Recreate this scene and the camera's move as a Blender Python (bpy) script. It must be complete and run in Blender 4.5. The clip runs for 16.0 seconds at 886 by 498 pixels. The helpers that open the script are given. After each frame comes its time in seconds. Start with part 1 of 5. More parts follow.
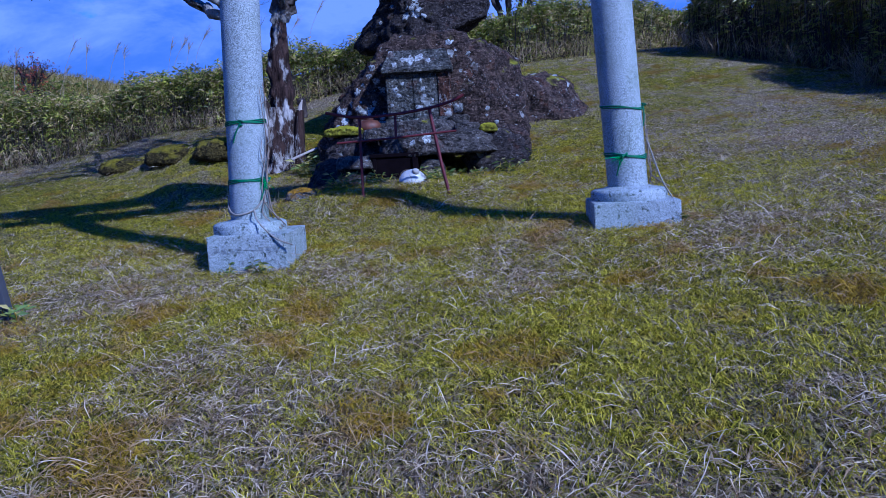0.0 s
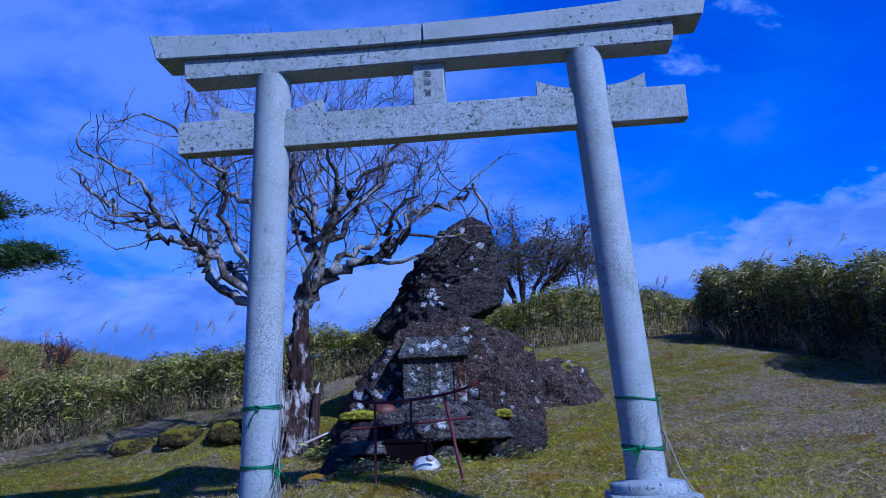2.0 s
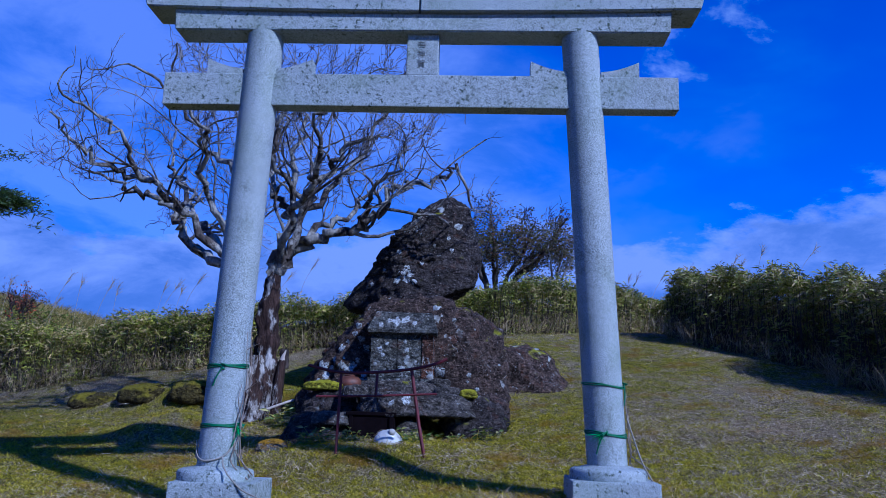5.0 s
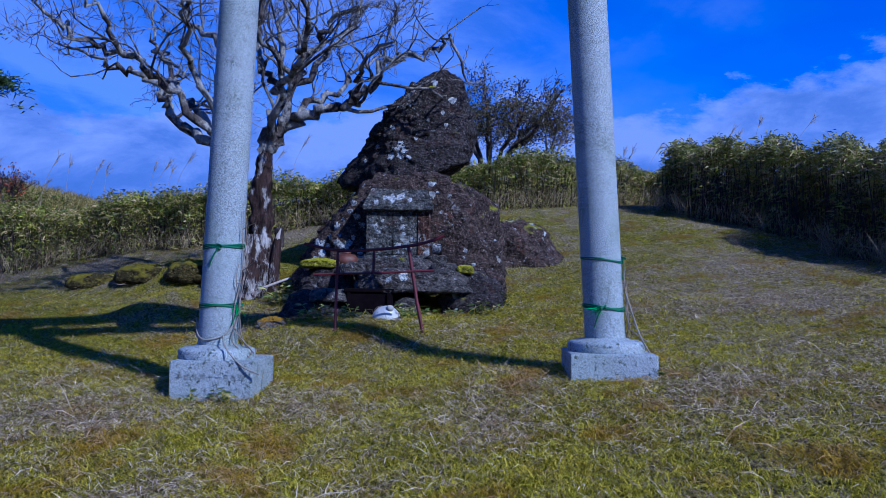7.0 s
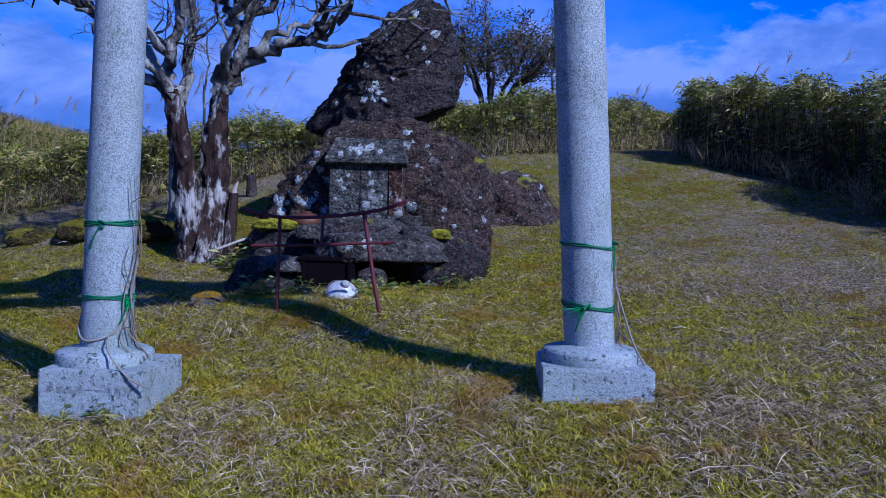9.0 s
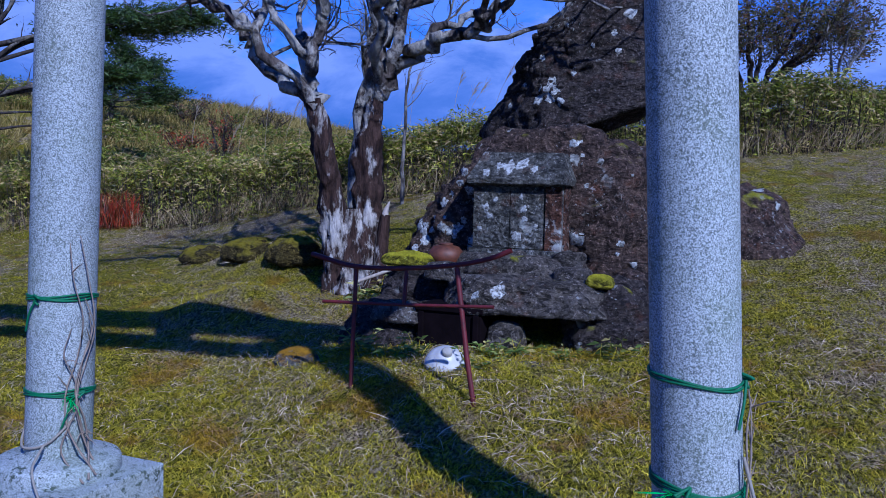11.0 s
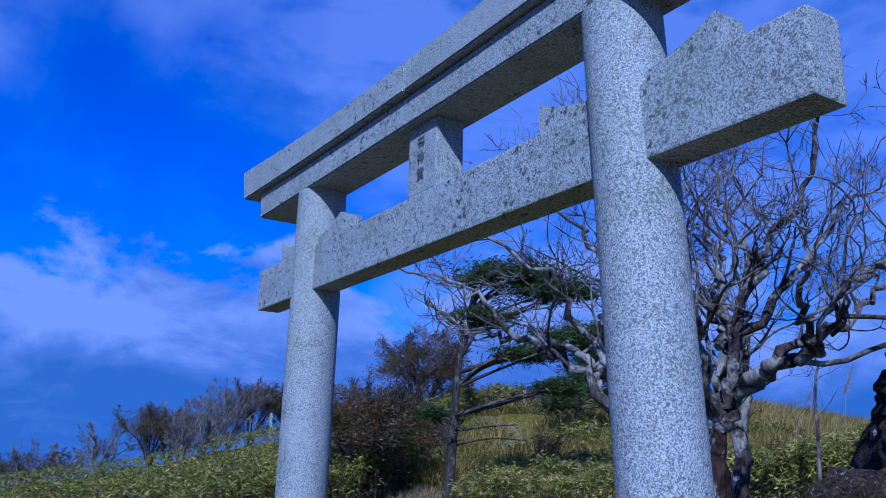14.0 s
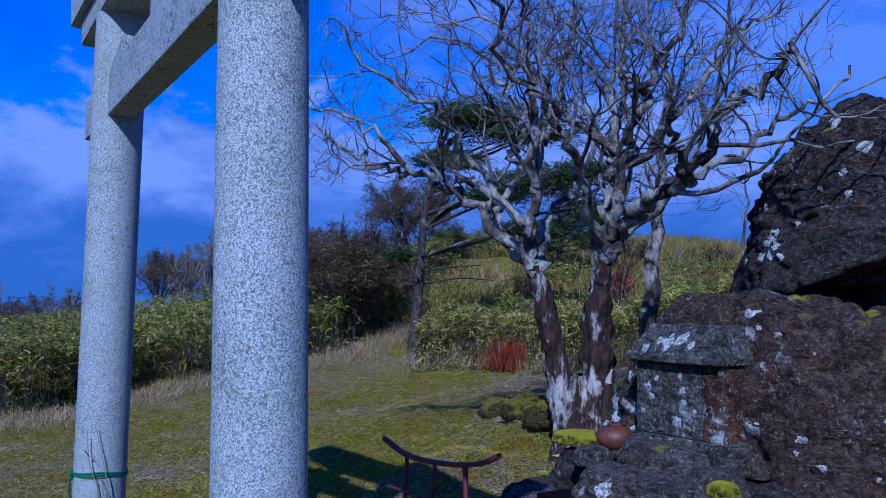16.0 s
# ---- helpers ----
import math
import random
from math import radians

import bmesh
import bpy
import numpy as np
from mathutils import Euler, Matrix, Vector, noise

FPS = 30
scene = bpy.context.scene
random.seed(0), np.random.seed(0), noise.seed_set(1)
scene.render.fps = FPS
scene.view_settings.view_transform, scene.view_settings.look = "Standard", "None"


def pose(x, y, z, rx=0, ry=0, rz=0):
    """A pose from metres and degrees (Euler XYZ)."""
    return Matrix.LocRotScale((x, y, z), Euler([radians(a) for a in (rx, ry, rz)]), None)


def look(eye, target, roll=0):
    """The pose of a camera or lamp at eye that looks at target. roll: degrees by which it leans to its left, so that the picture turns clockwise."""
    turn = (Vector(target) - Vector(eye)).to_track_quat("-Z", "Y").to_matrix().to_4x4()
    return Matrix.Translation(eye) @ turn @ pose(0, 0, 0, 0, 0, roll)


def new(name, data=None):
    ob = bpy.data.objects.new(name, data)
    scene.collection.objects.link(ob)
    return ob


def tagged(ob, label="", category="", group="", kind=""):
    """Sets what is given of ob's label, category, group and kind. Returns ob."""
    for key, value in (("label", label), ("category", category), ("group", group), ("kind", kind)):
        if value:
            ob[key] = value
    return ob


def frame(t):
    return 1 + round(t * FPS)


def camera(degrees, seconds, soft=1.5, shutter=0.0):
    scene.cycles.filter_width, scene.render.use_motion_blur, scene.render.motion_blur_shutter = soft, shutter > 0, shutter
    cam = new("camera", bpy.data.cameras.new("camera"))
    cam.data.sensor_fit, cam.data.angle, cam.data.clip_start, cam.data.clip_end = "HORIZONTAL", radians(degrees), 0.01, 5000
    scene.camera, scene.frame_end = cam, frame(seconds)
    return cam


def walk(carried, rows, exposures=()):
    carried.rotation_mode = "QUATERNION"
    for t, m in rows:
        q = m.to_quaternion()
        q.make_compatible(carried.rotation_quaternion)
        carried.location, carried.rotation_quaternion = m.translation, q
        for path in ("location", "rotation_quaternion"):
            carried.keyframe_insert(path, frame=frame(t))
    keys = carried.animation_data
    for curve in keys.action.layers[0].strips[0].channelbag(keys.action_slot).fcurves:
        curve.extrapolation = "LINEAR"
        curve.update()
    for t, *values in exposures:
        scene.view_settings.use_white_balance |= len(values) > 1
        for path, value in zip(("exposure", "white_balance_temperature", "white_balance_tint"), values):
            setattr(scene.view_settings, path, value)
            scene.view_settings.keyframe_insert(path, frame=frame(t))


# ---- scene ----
cam = camera(56.0, 16.0, soft=0.5)
PATH = [
    (0, (0.431, -4.681, 0.553), (0.273, -2.703, 0.303), -3.4),
    (0.5, (0.459, -4.696, 0.593), (0.29, -2.703, 0.591), -4.3),
    (1, (0.443, -4.77, 0.606), (0.278, -2.783, 0.772), -4.1),
    (1.5, (0.441, -4.79, 0.586), (0.277, -2.822, 0.902), -3.5),
    (2, (0.44, -4.731, 0.596), (0.282, -2.781, 1.009), -2.7),
    (2.5, (0.456, -4.691, 0.608), (0.301, -2.767, 1.13), -2.1),
    (3, (0.47, -4.673, 0.628), (0.319, -2.774, 1.239), -1.5),
    (5.5, (0.395, -4.709, 0.525), (0.31, -2.734, 0.823), 2.1),
    (6, (0.389, -4.723, 0.549), (0.308, -2.738, 0.774), 2.1),
    (6.5, (0.377, -4.73, 0.582), (0.302, -2.737, 0.725), 1.1),
    (7, (0.378, -4.615, 0.551), (0.304, -2.618, 0.633), 0.8),
    (7.5, (0.462, -4.432, 0.562), (0.4, -2.433, 0.599), 0.9),
    (8, (0.569, -4.246, 0.618), (0.495, -2.247, 0.626), 1.1),
    (10.5, (1.01, -2.441, 1.056), (0.551, -0.503, 0.876), 1.6),
    (11, (1.291, -2.11, 1.117), (0.51, -0.273, 0.988), 1.6),
    (11.5, (1.453, -1.888, 1.251), (0.301, -0.254, 1.296), 0.2),
    (12, (1.705, -1.861, 1.357), (0.36, -0.398, 1.575), 0.6),
    (12.5, (1.847, -1.8, 1.404), (0.391, -0.49, 1.811), -0.1),
    (13, (2.129, -1.549, 1.456), (0.639, -0.294, 1.908), 0.3),
    (13.5, (2.301, -1.538, 1.506), (0.753, -0.385, 2.029), 1.1),
    (14, (2.405, -1.484, 1.557), (0.773, -0.441, 2.057), 1.0),
    (14.5, (2.447, -1.455, 1.469), (0.792, -0.437, 1.945), 1.3),
    (15, (2.619, -1.344, 1.352), (0.935, -0.325, 1.706), 1.0),
    (15.5, (2.702, -0.996, 1.305), (1.004, 0.022, 1.591), 0.8),
    (16, (2.912, -0.644, 1.468), (1.204, 0.388, 1.61), 0.8),
]
EXPOSURES = [(0, 0.15, 4250, 22), (3, 0.05, 4400, 18), (5.5, 0.02, 4450, 17), (8, 0.06, 4550, 19), (10.5, 0.10, 4650, 20), (12.5, 0.0, 4500, 17), (16, -0.06, 4450, 17)]
walk(cam, [(t, look(eye, target, roll)) for t, eye, target, roll in PATH], EXPOSURES)

# ---- world and sun ----
SUN_UP = radians(37)
sun_way = Vector((-0.75 * math.cos(SUN_UP), 0.66 * math.cos(SUN_UP), -math.sin(SUN_UP)))
sun = new("sun", bpy.data.lights.new("sun", "SUN"))
sun.data.energy, sun.data.angle, sun.data.color = 4.5, radians(0.55), (1.0, 0.95, 0.86)
sun.matrix_world = look(Vector((20, -18, 20)), Vector((20, -18, 20)) + sun_way)


class Nodes:
    """A small wrapper that makes nodes and links in one call."""

    def __init__(self, tree):
        self.tree = tree
        tree.nodes.clear()

    def add(self, kind, out=0, inputs=None, **props):
        n = self.tree.nodes.new(kind)
        for k, v in props.items():
            if k == "ramp":
                while len(n.color_ramp.elements) < len(v):
                    n.color_ramp.elements.new(0.5)
                for e, (p, c) in zip(n.color_ramp.elements, v):
                    e.position, e.color = p, (*c, 1)
            else:
                setattr(n, k, v)
        for k, v in (inputs or {}).items():
            if isinstance(v, bpy.types.NodeSocket):
                self.tree.links.new(v, n.inputs[k])
            else:
                n.inputs[k].default_value = v
        return n.outputs[out] if len(n.outputs) else None

    def math(self, op, a, b=0.0, clamp=False):
        return self.add("ShaderNodeMath", 0, {0: a, 1: b}, operation=op, use_clamp=clamp)

    def mix(self, fac, a, b, blend="MIX"):
        n = self.tree.nodes.new("ShaderNodeMix")
        n.data_type, n.blend_type = "RGBA", blend
        for k, v in ((0, fac), (6, a), (7, b)):
            if isinstance(v, bpy.types.NodeSocket):
                self.tree.links.new(v, n.inputs[k])
            else:
                n.inputs[k].default_value = v if k == 0 else (*v, 1)
        return n.outputs[2]

    def noise(self, vec, scale, detail=4.0, rough=0.55, out=0, dist=0.0):
        return self.add("ShaderNodeTexNoise", out, {"Vector": vec, "Scale": scale, "Detail": detail, "Roughness": rough, "Distortion": dist})

    def ramp(self, fac, *stops):
        return self.add("ShaderNodeValToRGB", 0, {0: fac}, ramp=stops)

    def span(self, v, a, b, c=0.0, d=1.0):
        return self.add("ShaderNodeMapRange", 0, {0: v, 1: a, 2: b, 3: c, 4: d}, interpolation_type="SMOOTHSTEP")


world = bpy.data.worlds.new("world")
scene.world = world
world.use_nodes = True
W = Nodes(world.node_tree)
sky = W.add("ShaderNodeTexSky", 0, None, sky_type="NISHITA", sun_disc=False, sun_elevation=SUN_UP, sun_rotation=radians(132), altitude=600, air_density=1.0, dust_density=0.6, ozone_density=2.0)
sky = W.add("ShaderNodeHueSaturation", 0, {"Saturation": 1.35, "Value": 1.0, "Color": sky})
sky = W.mix(1.0, sky, (0.09, 0.74, 1.72), "MULTIPLY")
heading = W.add("ShaderNodeTexCoord")
split = world.node_tree.nodes.new("ShaderNodeSeparateXYZ")
world.node_tree.links.new(heading, split.inputs[0])
rise = split.outputs[2]
# cumulus banks low down, thin veils higher up
flat = W.add("ShaderNodeMapping", 0, {"Vector": heading, "Location": (0.35, 1.2, 0.4), "Scale": (1.0, 1.0, 1.9)})
puffs = W.noise(flat, 4.0, 13.0, 0.62, dist=0.25)
need = W.span(rise, 0.06, 0.33, 0.20, 0.66)
north = W.add("ShaderNodeVectorMath", 1, {0: heading, 1: (0.33, 0.91, 0.24)}, operation="DOT_PRODUCT")
need = W.math("SUBTRACT", need, W.span(north, 0.94, 0.995, 0.0, 0.07))
cover = W.span(W.math("SUBTRACT", puffs, need), -0.015, 0.11)
veil = W.noise(W.add("ShaderNodeMapping", 0, {"Vector": heading, "Location": (2.0, 0.3, 0.0), "Rotation": (0.3, 0.5, 0.2), "Scale": (0.9, 2.2, 2.2)}), 1.6, 6.0, 0.5)
bank = W.add("ShaderNodeVectorMath", 1, {0: heading, 1: (-0.50, 0.81, 0.30)}, operation="DOT_PRODUCT")
veil = W.math("ADD", veil, W.span(bank, 0.78, 0.99, 0.0, 0.42))
west = W.add("ShaderNodeVectorMath", 1, {0: heading, 1: (-0.85, 0.12, 0.51)}, operation="DOT_PRODUCT")
veil = W.math("ADD", veil, W.span(west, 0.80, 1.0, 0.0, 0.16))
veil = W.math("MULTIPLY", W.span(veil, 0.50, 0.80), 0.62)
cover = W.math("MAXIMUM", cover, veil)
body = W.noise(W.add("ShaderNodeMapping", 0, {"Vector": heading, "Location": (5.0, 0.7, 0.12), "Scale": (1.0, 1.0, 2.2)}), 5.5, 10.0, 0.60, dist=0.3)
tops = W.math("ADD", W.math("MULTIPLY", body, 1.05), W.span(rise, 0.03, 0.17, -0.14, 0.16))
cloud = W.ramp(tops, (0.42, (0.85, 2.0, 5.3)), (0.57, (1.6, 2.7, 6.5)), (0.72, (3.3, 4.3, 8.2)))
shown = W.mix(cover, sky, cloud)
back = W.add("ShaderNodeBackground", 0, {"Color": shown, "Strength": 0.078})
W.add("ShaderNodeOutputWorld", 0, {"Surface": back})

# ---- materials ----


def material(name):
    m = bpy.data.materials.new(name)
    m.use_nodes = True
    return m, Nodes(m.node_tree)


def finish(n, color, rough=0.8, bump=None, depth=0.01, strength=1.0, metal=0.0, spec=0.5, through_light=None):
    ins = {"Base Color": color, "Roughness": rough, "Metallic": metal, "Specular IOR Level": spec}
    if bump is not None:
        ins["Normal"] = n.add("ShaderNodeBump", 0, {"Strength": strength, "Distance": depth, "Height": bump})
    surface = n.add("ShaderNodeBsdfPrincipled", 0, ins)
    if through_light is not None:
        glow = n.add("ShaderNodeBsdfTranslucent", 0, {"Color": through_light})
        surface = n.add("ShaderNodeMixShader", 0, {0: 0.3, 1: surface, 2: glow})
    n.add("ShaderNodeOutputMaterial", 0, {"Surface": surface})


def granite_material(name, blotch):
    m, n = material(name)
    p = n.add("ShaderNodeTexCoord", 3)
    grain = n.noise(p, 300, 3.0, 0.6)
    mica = n.noise(p, 200, 4.0, 0.7)
    blot = n.noise(p, 115, 4.0, 0.7)
    big = n.noise(p, 3.0, 5.0)
    c = n.ramp(grain, (0.36, (0.12, 0.13, 0.125)), (0.47, (0.32, 0.345, 0.35)), (0.60, (0.48, 0.51, 0.52)))
    c = n.mix(n.math("MULTIPLY", n.span(mica, 0.52, 0.565), 0.76), c, (0.055, 0.068, 0.064))
    c = n.mix(n.math("MULTIPLY", n.span(n.math("ADD", blot, n.math("MULTIPLY", n.noise(p, 6.0, 3.0), 0.35)), 0.745, 0.80), 0.75), c, (0.06, 0.07, 0.058))
    spots = n.add("ShaderNodeTexVoronoi", 0, {"Vector": p, "Scale": 24.0})
    c = n.mix(n.math("MULTIPLY", n.span(spots, 0.22, 0.12), n.span(n.noise(p, 5.0), 0.55, 0.62, 0, blotch)), c, (0.03, 0.036, 0.028))
    marks = n.noise(p, 38, 5.0, 0.72)
    c = n.mix(n.math("MULTIPLY", n.span(marks, 0.565, 0.605), n.span(n.noise(p, 2.6, 4.0), 0.38, 0.56, 0.35 * blotch, blotch)), c, (0.035, 0.048, 0.036))
    # greenish algae in faint drifts
    c = n.mix(n.span(big, 0.40, 0.75, 0, 0.30), c, (0.22, 0.27, 0.19))
    finish(n, c, n.span(grain, 0.3, 0.7, 0.85, 0.6), grain, 0.002, 0.6, spec=0.3)
    return m


def rock_material(name, base, lichen=0.62, moss=0.6, rust=0.0, crusty=0.75, tint=((0.18, 0.18, 0.004), (0.52, 0.49, 0.012))):
    m, n = material(name)
    p = n.add("ShaderNodeTexCoord", 3)
    g = n.noise(p, 22, 8.0, 0.7)
    f = n.noise(p, 5, 6.0, 0.6)
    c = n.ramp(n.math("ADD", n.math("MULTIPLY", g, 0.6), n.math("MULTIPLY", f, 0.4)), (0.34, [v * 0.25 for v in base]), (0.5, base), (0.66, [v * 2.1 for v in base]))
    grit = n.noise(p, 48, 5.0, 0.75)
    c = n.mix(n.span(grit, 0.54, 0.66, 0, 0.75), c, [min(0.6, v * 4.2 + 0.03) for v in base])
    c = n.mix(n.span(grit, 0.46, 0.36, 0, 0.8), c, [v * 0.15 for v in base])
    # Low noise is painted dark as shade in crevices, matching the bump's hollows
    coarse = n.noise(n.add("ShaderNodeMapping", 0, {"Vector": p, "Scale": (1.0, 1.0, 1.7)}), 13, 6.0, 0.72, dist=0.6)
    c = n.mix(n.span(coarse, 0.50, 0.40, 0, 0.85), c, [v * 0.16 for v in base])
    if rust:
        c = n.mix(n.math("MULTIPLY", n.span(n.noise(p, 6.3, 7.0, 0.7), 0.55, 0.68), rust), c, (0.16, 0.055, 0.025))
    # pale crusts of lichen, in blotches with ragged edges
    cell = n.add("ShaderNodeTexVoronoi", 0, {"Vector": n.mix(0.10, p, n.noise(p, 18, 5.0, 0.7, out=1)), "Scale": 9.5})
    patch = n.math("MULTIPLY", n.span(cell, 0.36, 0.27), n.span(n.noise(p, 2.1, 3.0), lichen - 0.05, lichen + 0.03))
    crust = n.span(n.math("ADD", n.noise(p, 30, 6.0, 0.7), n.math("MULTIPLY", n.noise(p, 2.6, 4.0), 0.5)), lichen + 0.24, lichen + 0.32)
    patch = n.math("MAXIMUM", patch, n.math("MULTIPLY", crust, crusty))
    c = n.mix(patch, c, (0.62, 0.63, 0.60))
    up = n.tree.nodes.new("ShaderNodeSeparateXYZ")
    n.tree.links.new(n.add("ShaderNodeNewGeometry", 1), up.inputs[0])
    green = n.math("MULTIPLY", n.span(up.outputs[2], 0.35, 0.85), n.span(n.noise(p, 3.7, 5.0), moss, moss + 0.1))
    c = n.mix(green, c, n.mix(g, *tint))
    pits = n.add("ShaderNodeTexVoronoi", 0, {"Vector": p, "Scale": 26.0})
    h = n.math("ADD", n.math("ADD", g, n.math("MULTIPLY", coarse, 1.6)), n.math("MULTIPLY", pits, 0.5))
    h = n.math("ADD", h, n.math("MULTIPLY", n.noise(n.add("ShaderNodeMapping", 0, {"Vector": p, "Scale": (1.0, 1.0, 2.6)}), 11, 5.0, 0.7), 0.9))
    finish(n, c, 0.9, h, 0.06, 1.0, spec=0.2)
    return m


def bark_material(name, dark, pale, amount=0.52, upright=1.0):
    m, n = material(name)
    p = n.add("ShaderNodeTexCoord", 3)
    q = n.add("ShaderNodeMapping", 0, {"Vector": p, "Scale": (1.0, 1.0, 0.3)})
    g = n.noise(q, 26, 6.0, 0.65)
    f = n.noise(n.add("ShaderNodeMapping", 0, {"Vector": p, "Scale": (1.0, 1.0, upright)}), 4.0 / upright ** 0.7, 6.0, 0.68)
    c = n.mix(n.span(f, amount - 0.05, amount + 0.06), n.ramp(g, (0.35, [v * 0.4 for v in dark]), (0.65, [v * 1.5 for v in dark])), n.ramp(g, (0.3, [v * 0.45 for v in pale]), (0.6, pale)))
    finish(n, c, 0.9, n.math("ADD", g, n.math("MULTIPLY", f, 0.8)), 0.035, 1.0, spec=0.15)
    return m


def leaf_material(name, a, b, c3, dead, share):
    m, n = material(name)
    r = n.add("ShaderNodeNewGeometry", 8)
    p = n.add("ShaderNodeTexCoord", 3)
    c = n.ramp(r, (0.0, a), (0.45, b), (0.8, c3))
    c = n.mix(n.span(n.math("ADD", n.math("MULTIPLY", n.math("FRACT", n.math("MULTIPLY", r, 7.31)), 0.8), n.math("MULTIPLY", n.noise(p, 0.9, 3.0), 0.6)), share, share + 0.12), c, dead)
    # Noise darkens and brightens leaves in clumps, painting the shade of gaps between them
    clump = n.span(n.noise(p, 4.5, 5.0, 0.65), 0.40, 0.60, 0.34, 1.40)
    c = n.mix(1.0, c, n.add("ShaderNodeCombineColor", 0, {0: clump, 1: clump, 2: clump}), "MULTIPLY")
    finish(n, c, 0.5, spec=0.4, through_light=n.mix(0.5, c, (0.25, 0.3, 0.02)))
    return m


def ground_material():
    m, n = material("lawn_soil")
    p = n.add("ShaderNodeTexCoord", 3)
    fine = n.noise(n.add("ShaderNodeMapping", 0, {"Vector": p, "Rotation": (0, 0, 0.5), "Scale": (1.0, 0.45, 1.0)}), 75, 6.0, 0.75)
    mid = n.noise(p, 7, 7.0, 0.7)
    wide = n.noise(p, 0.55, 5.0, 0.6)
    # Dark low stops paint the strands' own shadow into the gaps
    straw = n.ramp(fine, (0.40, (0.04, 0.026, 0.014)), (0.5, (0.20, 0.15, 0.08)), (0.62, (0.54, 0.44, 0.31)))
    green = n.ramp(fine, (0.41, (0.022, 0.022, 0.001)), (0.52, (0.17, 0.15, 0.005)), (0.63, (0.46, 0.39, 0.03)))
    axis = n.tree.nodes.new("ShaderNodeSeparateXYZ")
    n.tree.links.new(p, axis.inputs[0])
    # the mowing reaches less far back: drier towards the thicket
    dry = n.math("MULTIPLY", n.span(axis.outputs[1], 3.8, 6.8), n.math("MULTIPLY", n.span(axis.outputs[0], 0.5, -1.5), n.span(axis.outputs[0], -9.5, -6.5)))
    s = n.math("ADD", n.math("MULTIPLY", mid, 0.55), n.math("MULTIPLY", wide, 0.5))
    dry = n.math("MAXIMUM", dry, n.span(axis.outputs[0], 0.8, 2.6, 0.0, 0.8))
    c = n.mix(n.span(n.math("SUBTRACT", s, n.math("MULTIPLY", dry, 0.07)), 0.42, 0.56), straw, green)
    c = n.mix(n.math("MULTIPLY", n.span(n.noise(p, 2.3, 5.0, 0.65), 0.56, 0.66), 0.75), c, n.mix(fine, (0.07, 0.035, 0.003), (0.27, 0.16, 0.012)))
    finish(n, c, 0.95, n.math("ADD", fine, mid), 0.05, 1.0, spec=0.1)
    return m


def plain(name, color, rough=0.7, grain=0.3, scale=20.0, metal=0.0, bump=0.003, spec=0.5):
    m, n = material(name)
    p = n.add("ShaderNodeTexCoord", 3)
    g = n.noise(p, scale, 5.0, 0.6)
    w = n.noise(p, scale * 0.12, 4.0)
    s = n.math("ADD", n.math("MULTIPLY", g, 0.6), n.math("MULTIPLY", w, 0.4))
    c = n.ramp(s, (0.3, [v * (1 - grain) for v in color]), (0.7, [min(1, v * (1 + grain)) for v in color]))
    finish(n, c, rough, g, bump, 0.6, metal, spec)
    return m


def blade_material(name, a, b, c3, blush=None):
    m, n = material(name)
    r = n.add("ShaderNodeNewGeometry", 8)
    p = n.add("ShaderNodeTexCoord", 3)
    c = n.ramp(r, (0.0, a), (0.5, b), (1.0, c3))
    if blush:
        c = n.mix(n.math("MULTIPLY", n.span(n.noise(p, 2.3, 5.0, 0.65), 0.52, 0.63), 0.75), c, blush)
        # Noise mixes a dark tone into the blades as shade between clumps
        c = n.mix(n.span(n.noise(p, 14.0, 4.0, 0.65), 0.36, 0.56, 0.40, 0.0), c, [v * 0.5 for v in a])
    finish(n, c, 0.8, spec=0.1, through_light=c)
    return m


GRANITE = granite_material("granite", 1.0)
COLUMN_GRANITE = granite_material("column_granite", 0.35)
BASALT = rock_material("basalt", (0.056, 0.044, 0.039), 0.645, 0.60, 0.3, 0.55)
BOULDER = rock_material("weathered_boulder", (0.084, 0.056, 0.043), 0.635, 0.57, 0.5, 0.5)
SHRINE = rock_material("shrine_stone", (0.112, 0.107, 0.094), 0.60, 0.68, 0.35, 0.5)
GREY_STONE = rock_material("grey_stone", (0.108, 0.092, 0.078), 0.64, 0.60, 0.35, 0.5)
BARK = bark_material("bark", (0.040, 0.023, 0.018), (0.48, 0.44, 0.41), 0.555, 0.42)
RUSTY = rock_material("rust_stained_stone", (0.10, 0.048, 0.030), 0.60, 0.9, 0.6, 0.5)
LIMB_BARK = bark_material("limb_bark", (0.075, 0.060, 0.053), (0.36, 0.335, 0.305), 0.49)
TWIG = bark_material("twig_bark", (0.085, 0.07, 0.063), (0.29, 0.265, 0.24), 0.50)
DARK_TWIG = bark_material("dark_twig", (0.045, 0.034, 0.03), (0.12, 0.10, 0.085), 0.56)
PALE_TWIG = bark_material("pale_twig", (0.10, 0.085, 0.075), (0.27, 0.245, 0.22), 0.50)
PINE_BARK = bark_material("pine_bark", (0.045, 0.037, 0.033), (0.15, 0.135, 0.12), 0.55)
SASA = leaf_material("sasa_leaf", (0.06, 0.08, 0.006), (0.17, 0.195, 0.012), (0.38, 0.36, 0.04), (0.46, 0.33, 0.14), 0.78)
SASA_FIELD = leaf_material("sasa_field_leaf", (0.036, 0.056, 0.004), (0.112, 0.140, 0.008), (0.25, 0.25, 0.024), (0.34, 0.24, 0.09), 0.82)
NEEDLE = leaf_material("needle_leaf", (0.012, 0.03, 0.008), (0.03, 0.06, 0.012), (0.06, 0.10, 0.02), (0.10, 0.08, 0.03), 0.99)
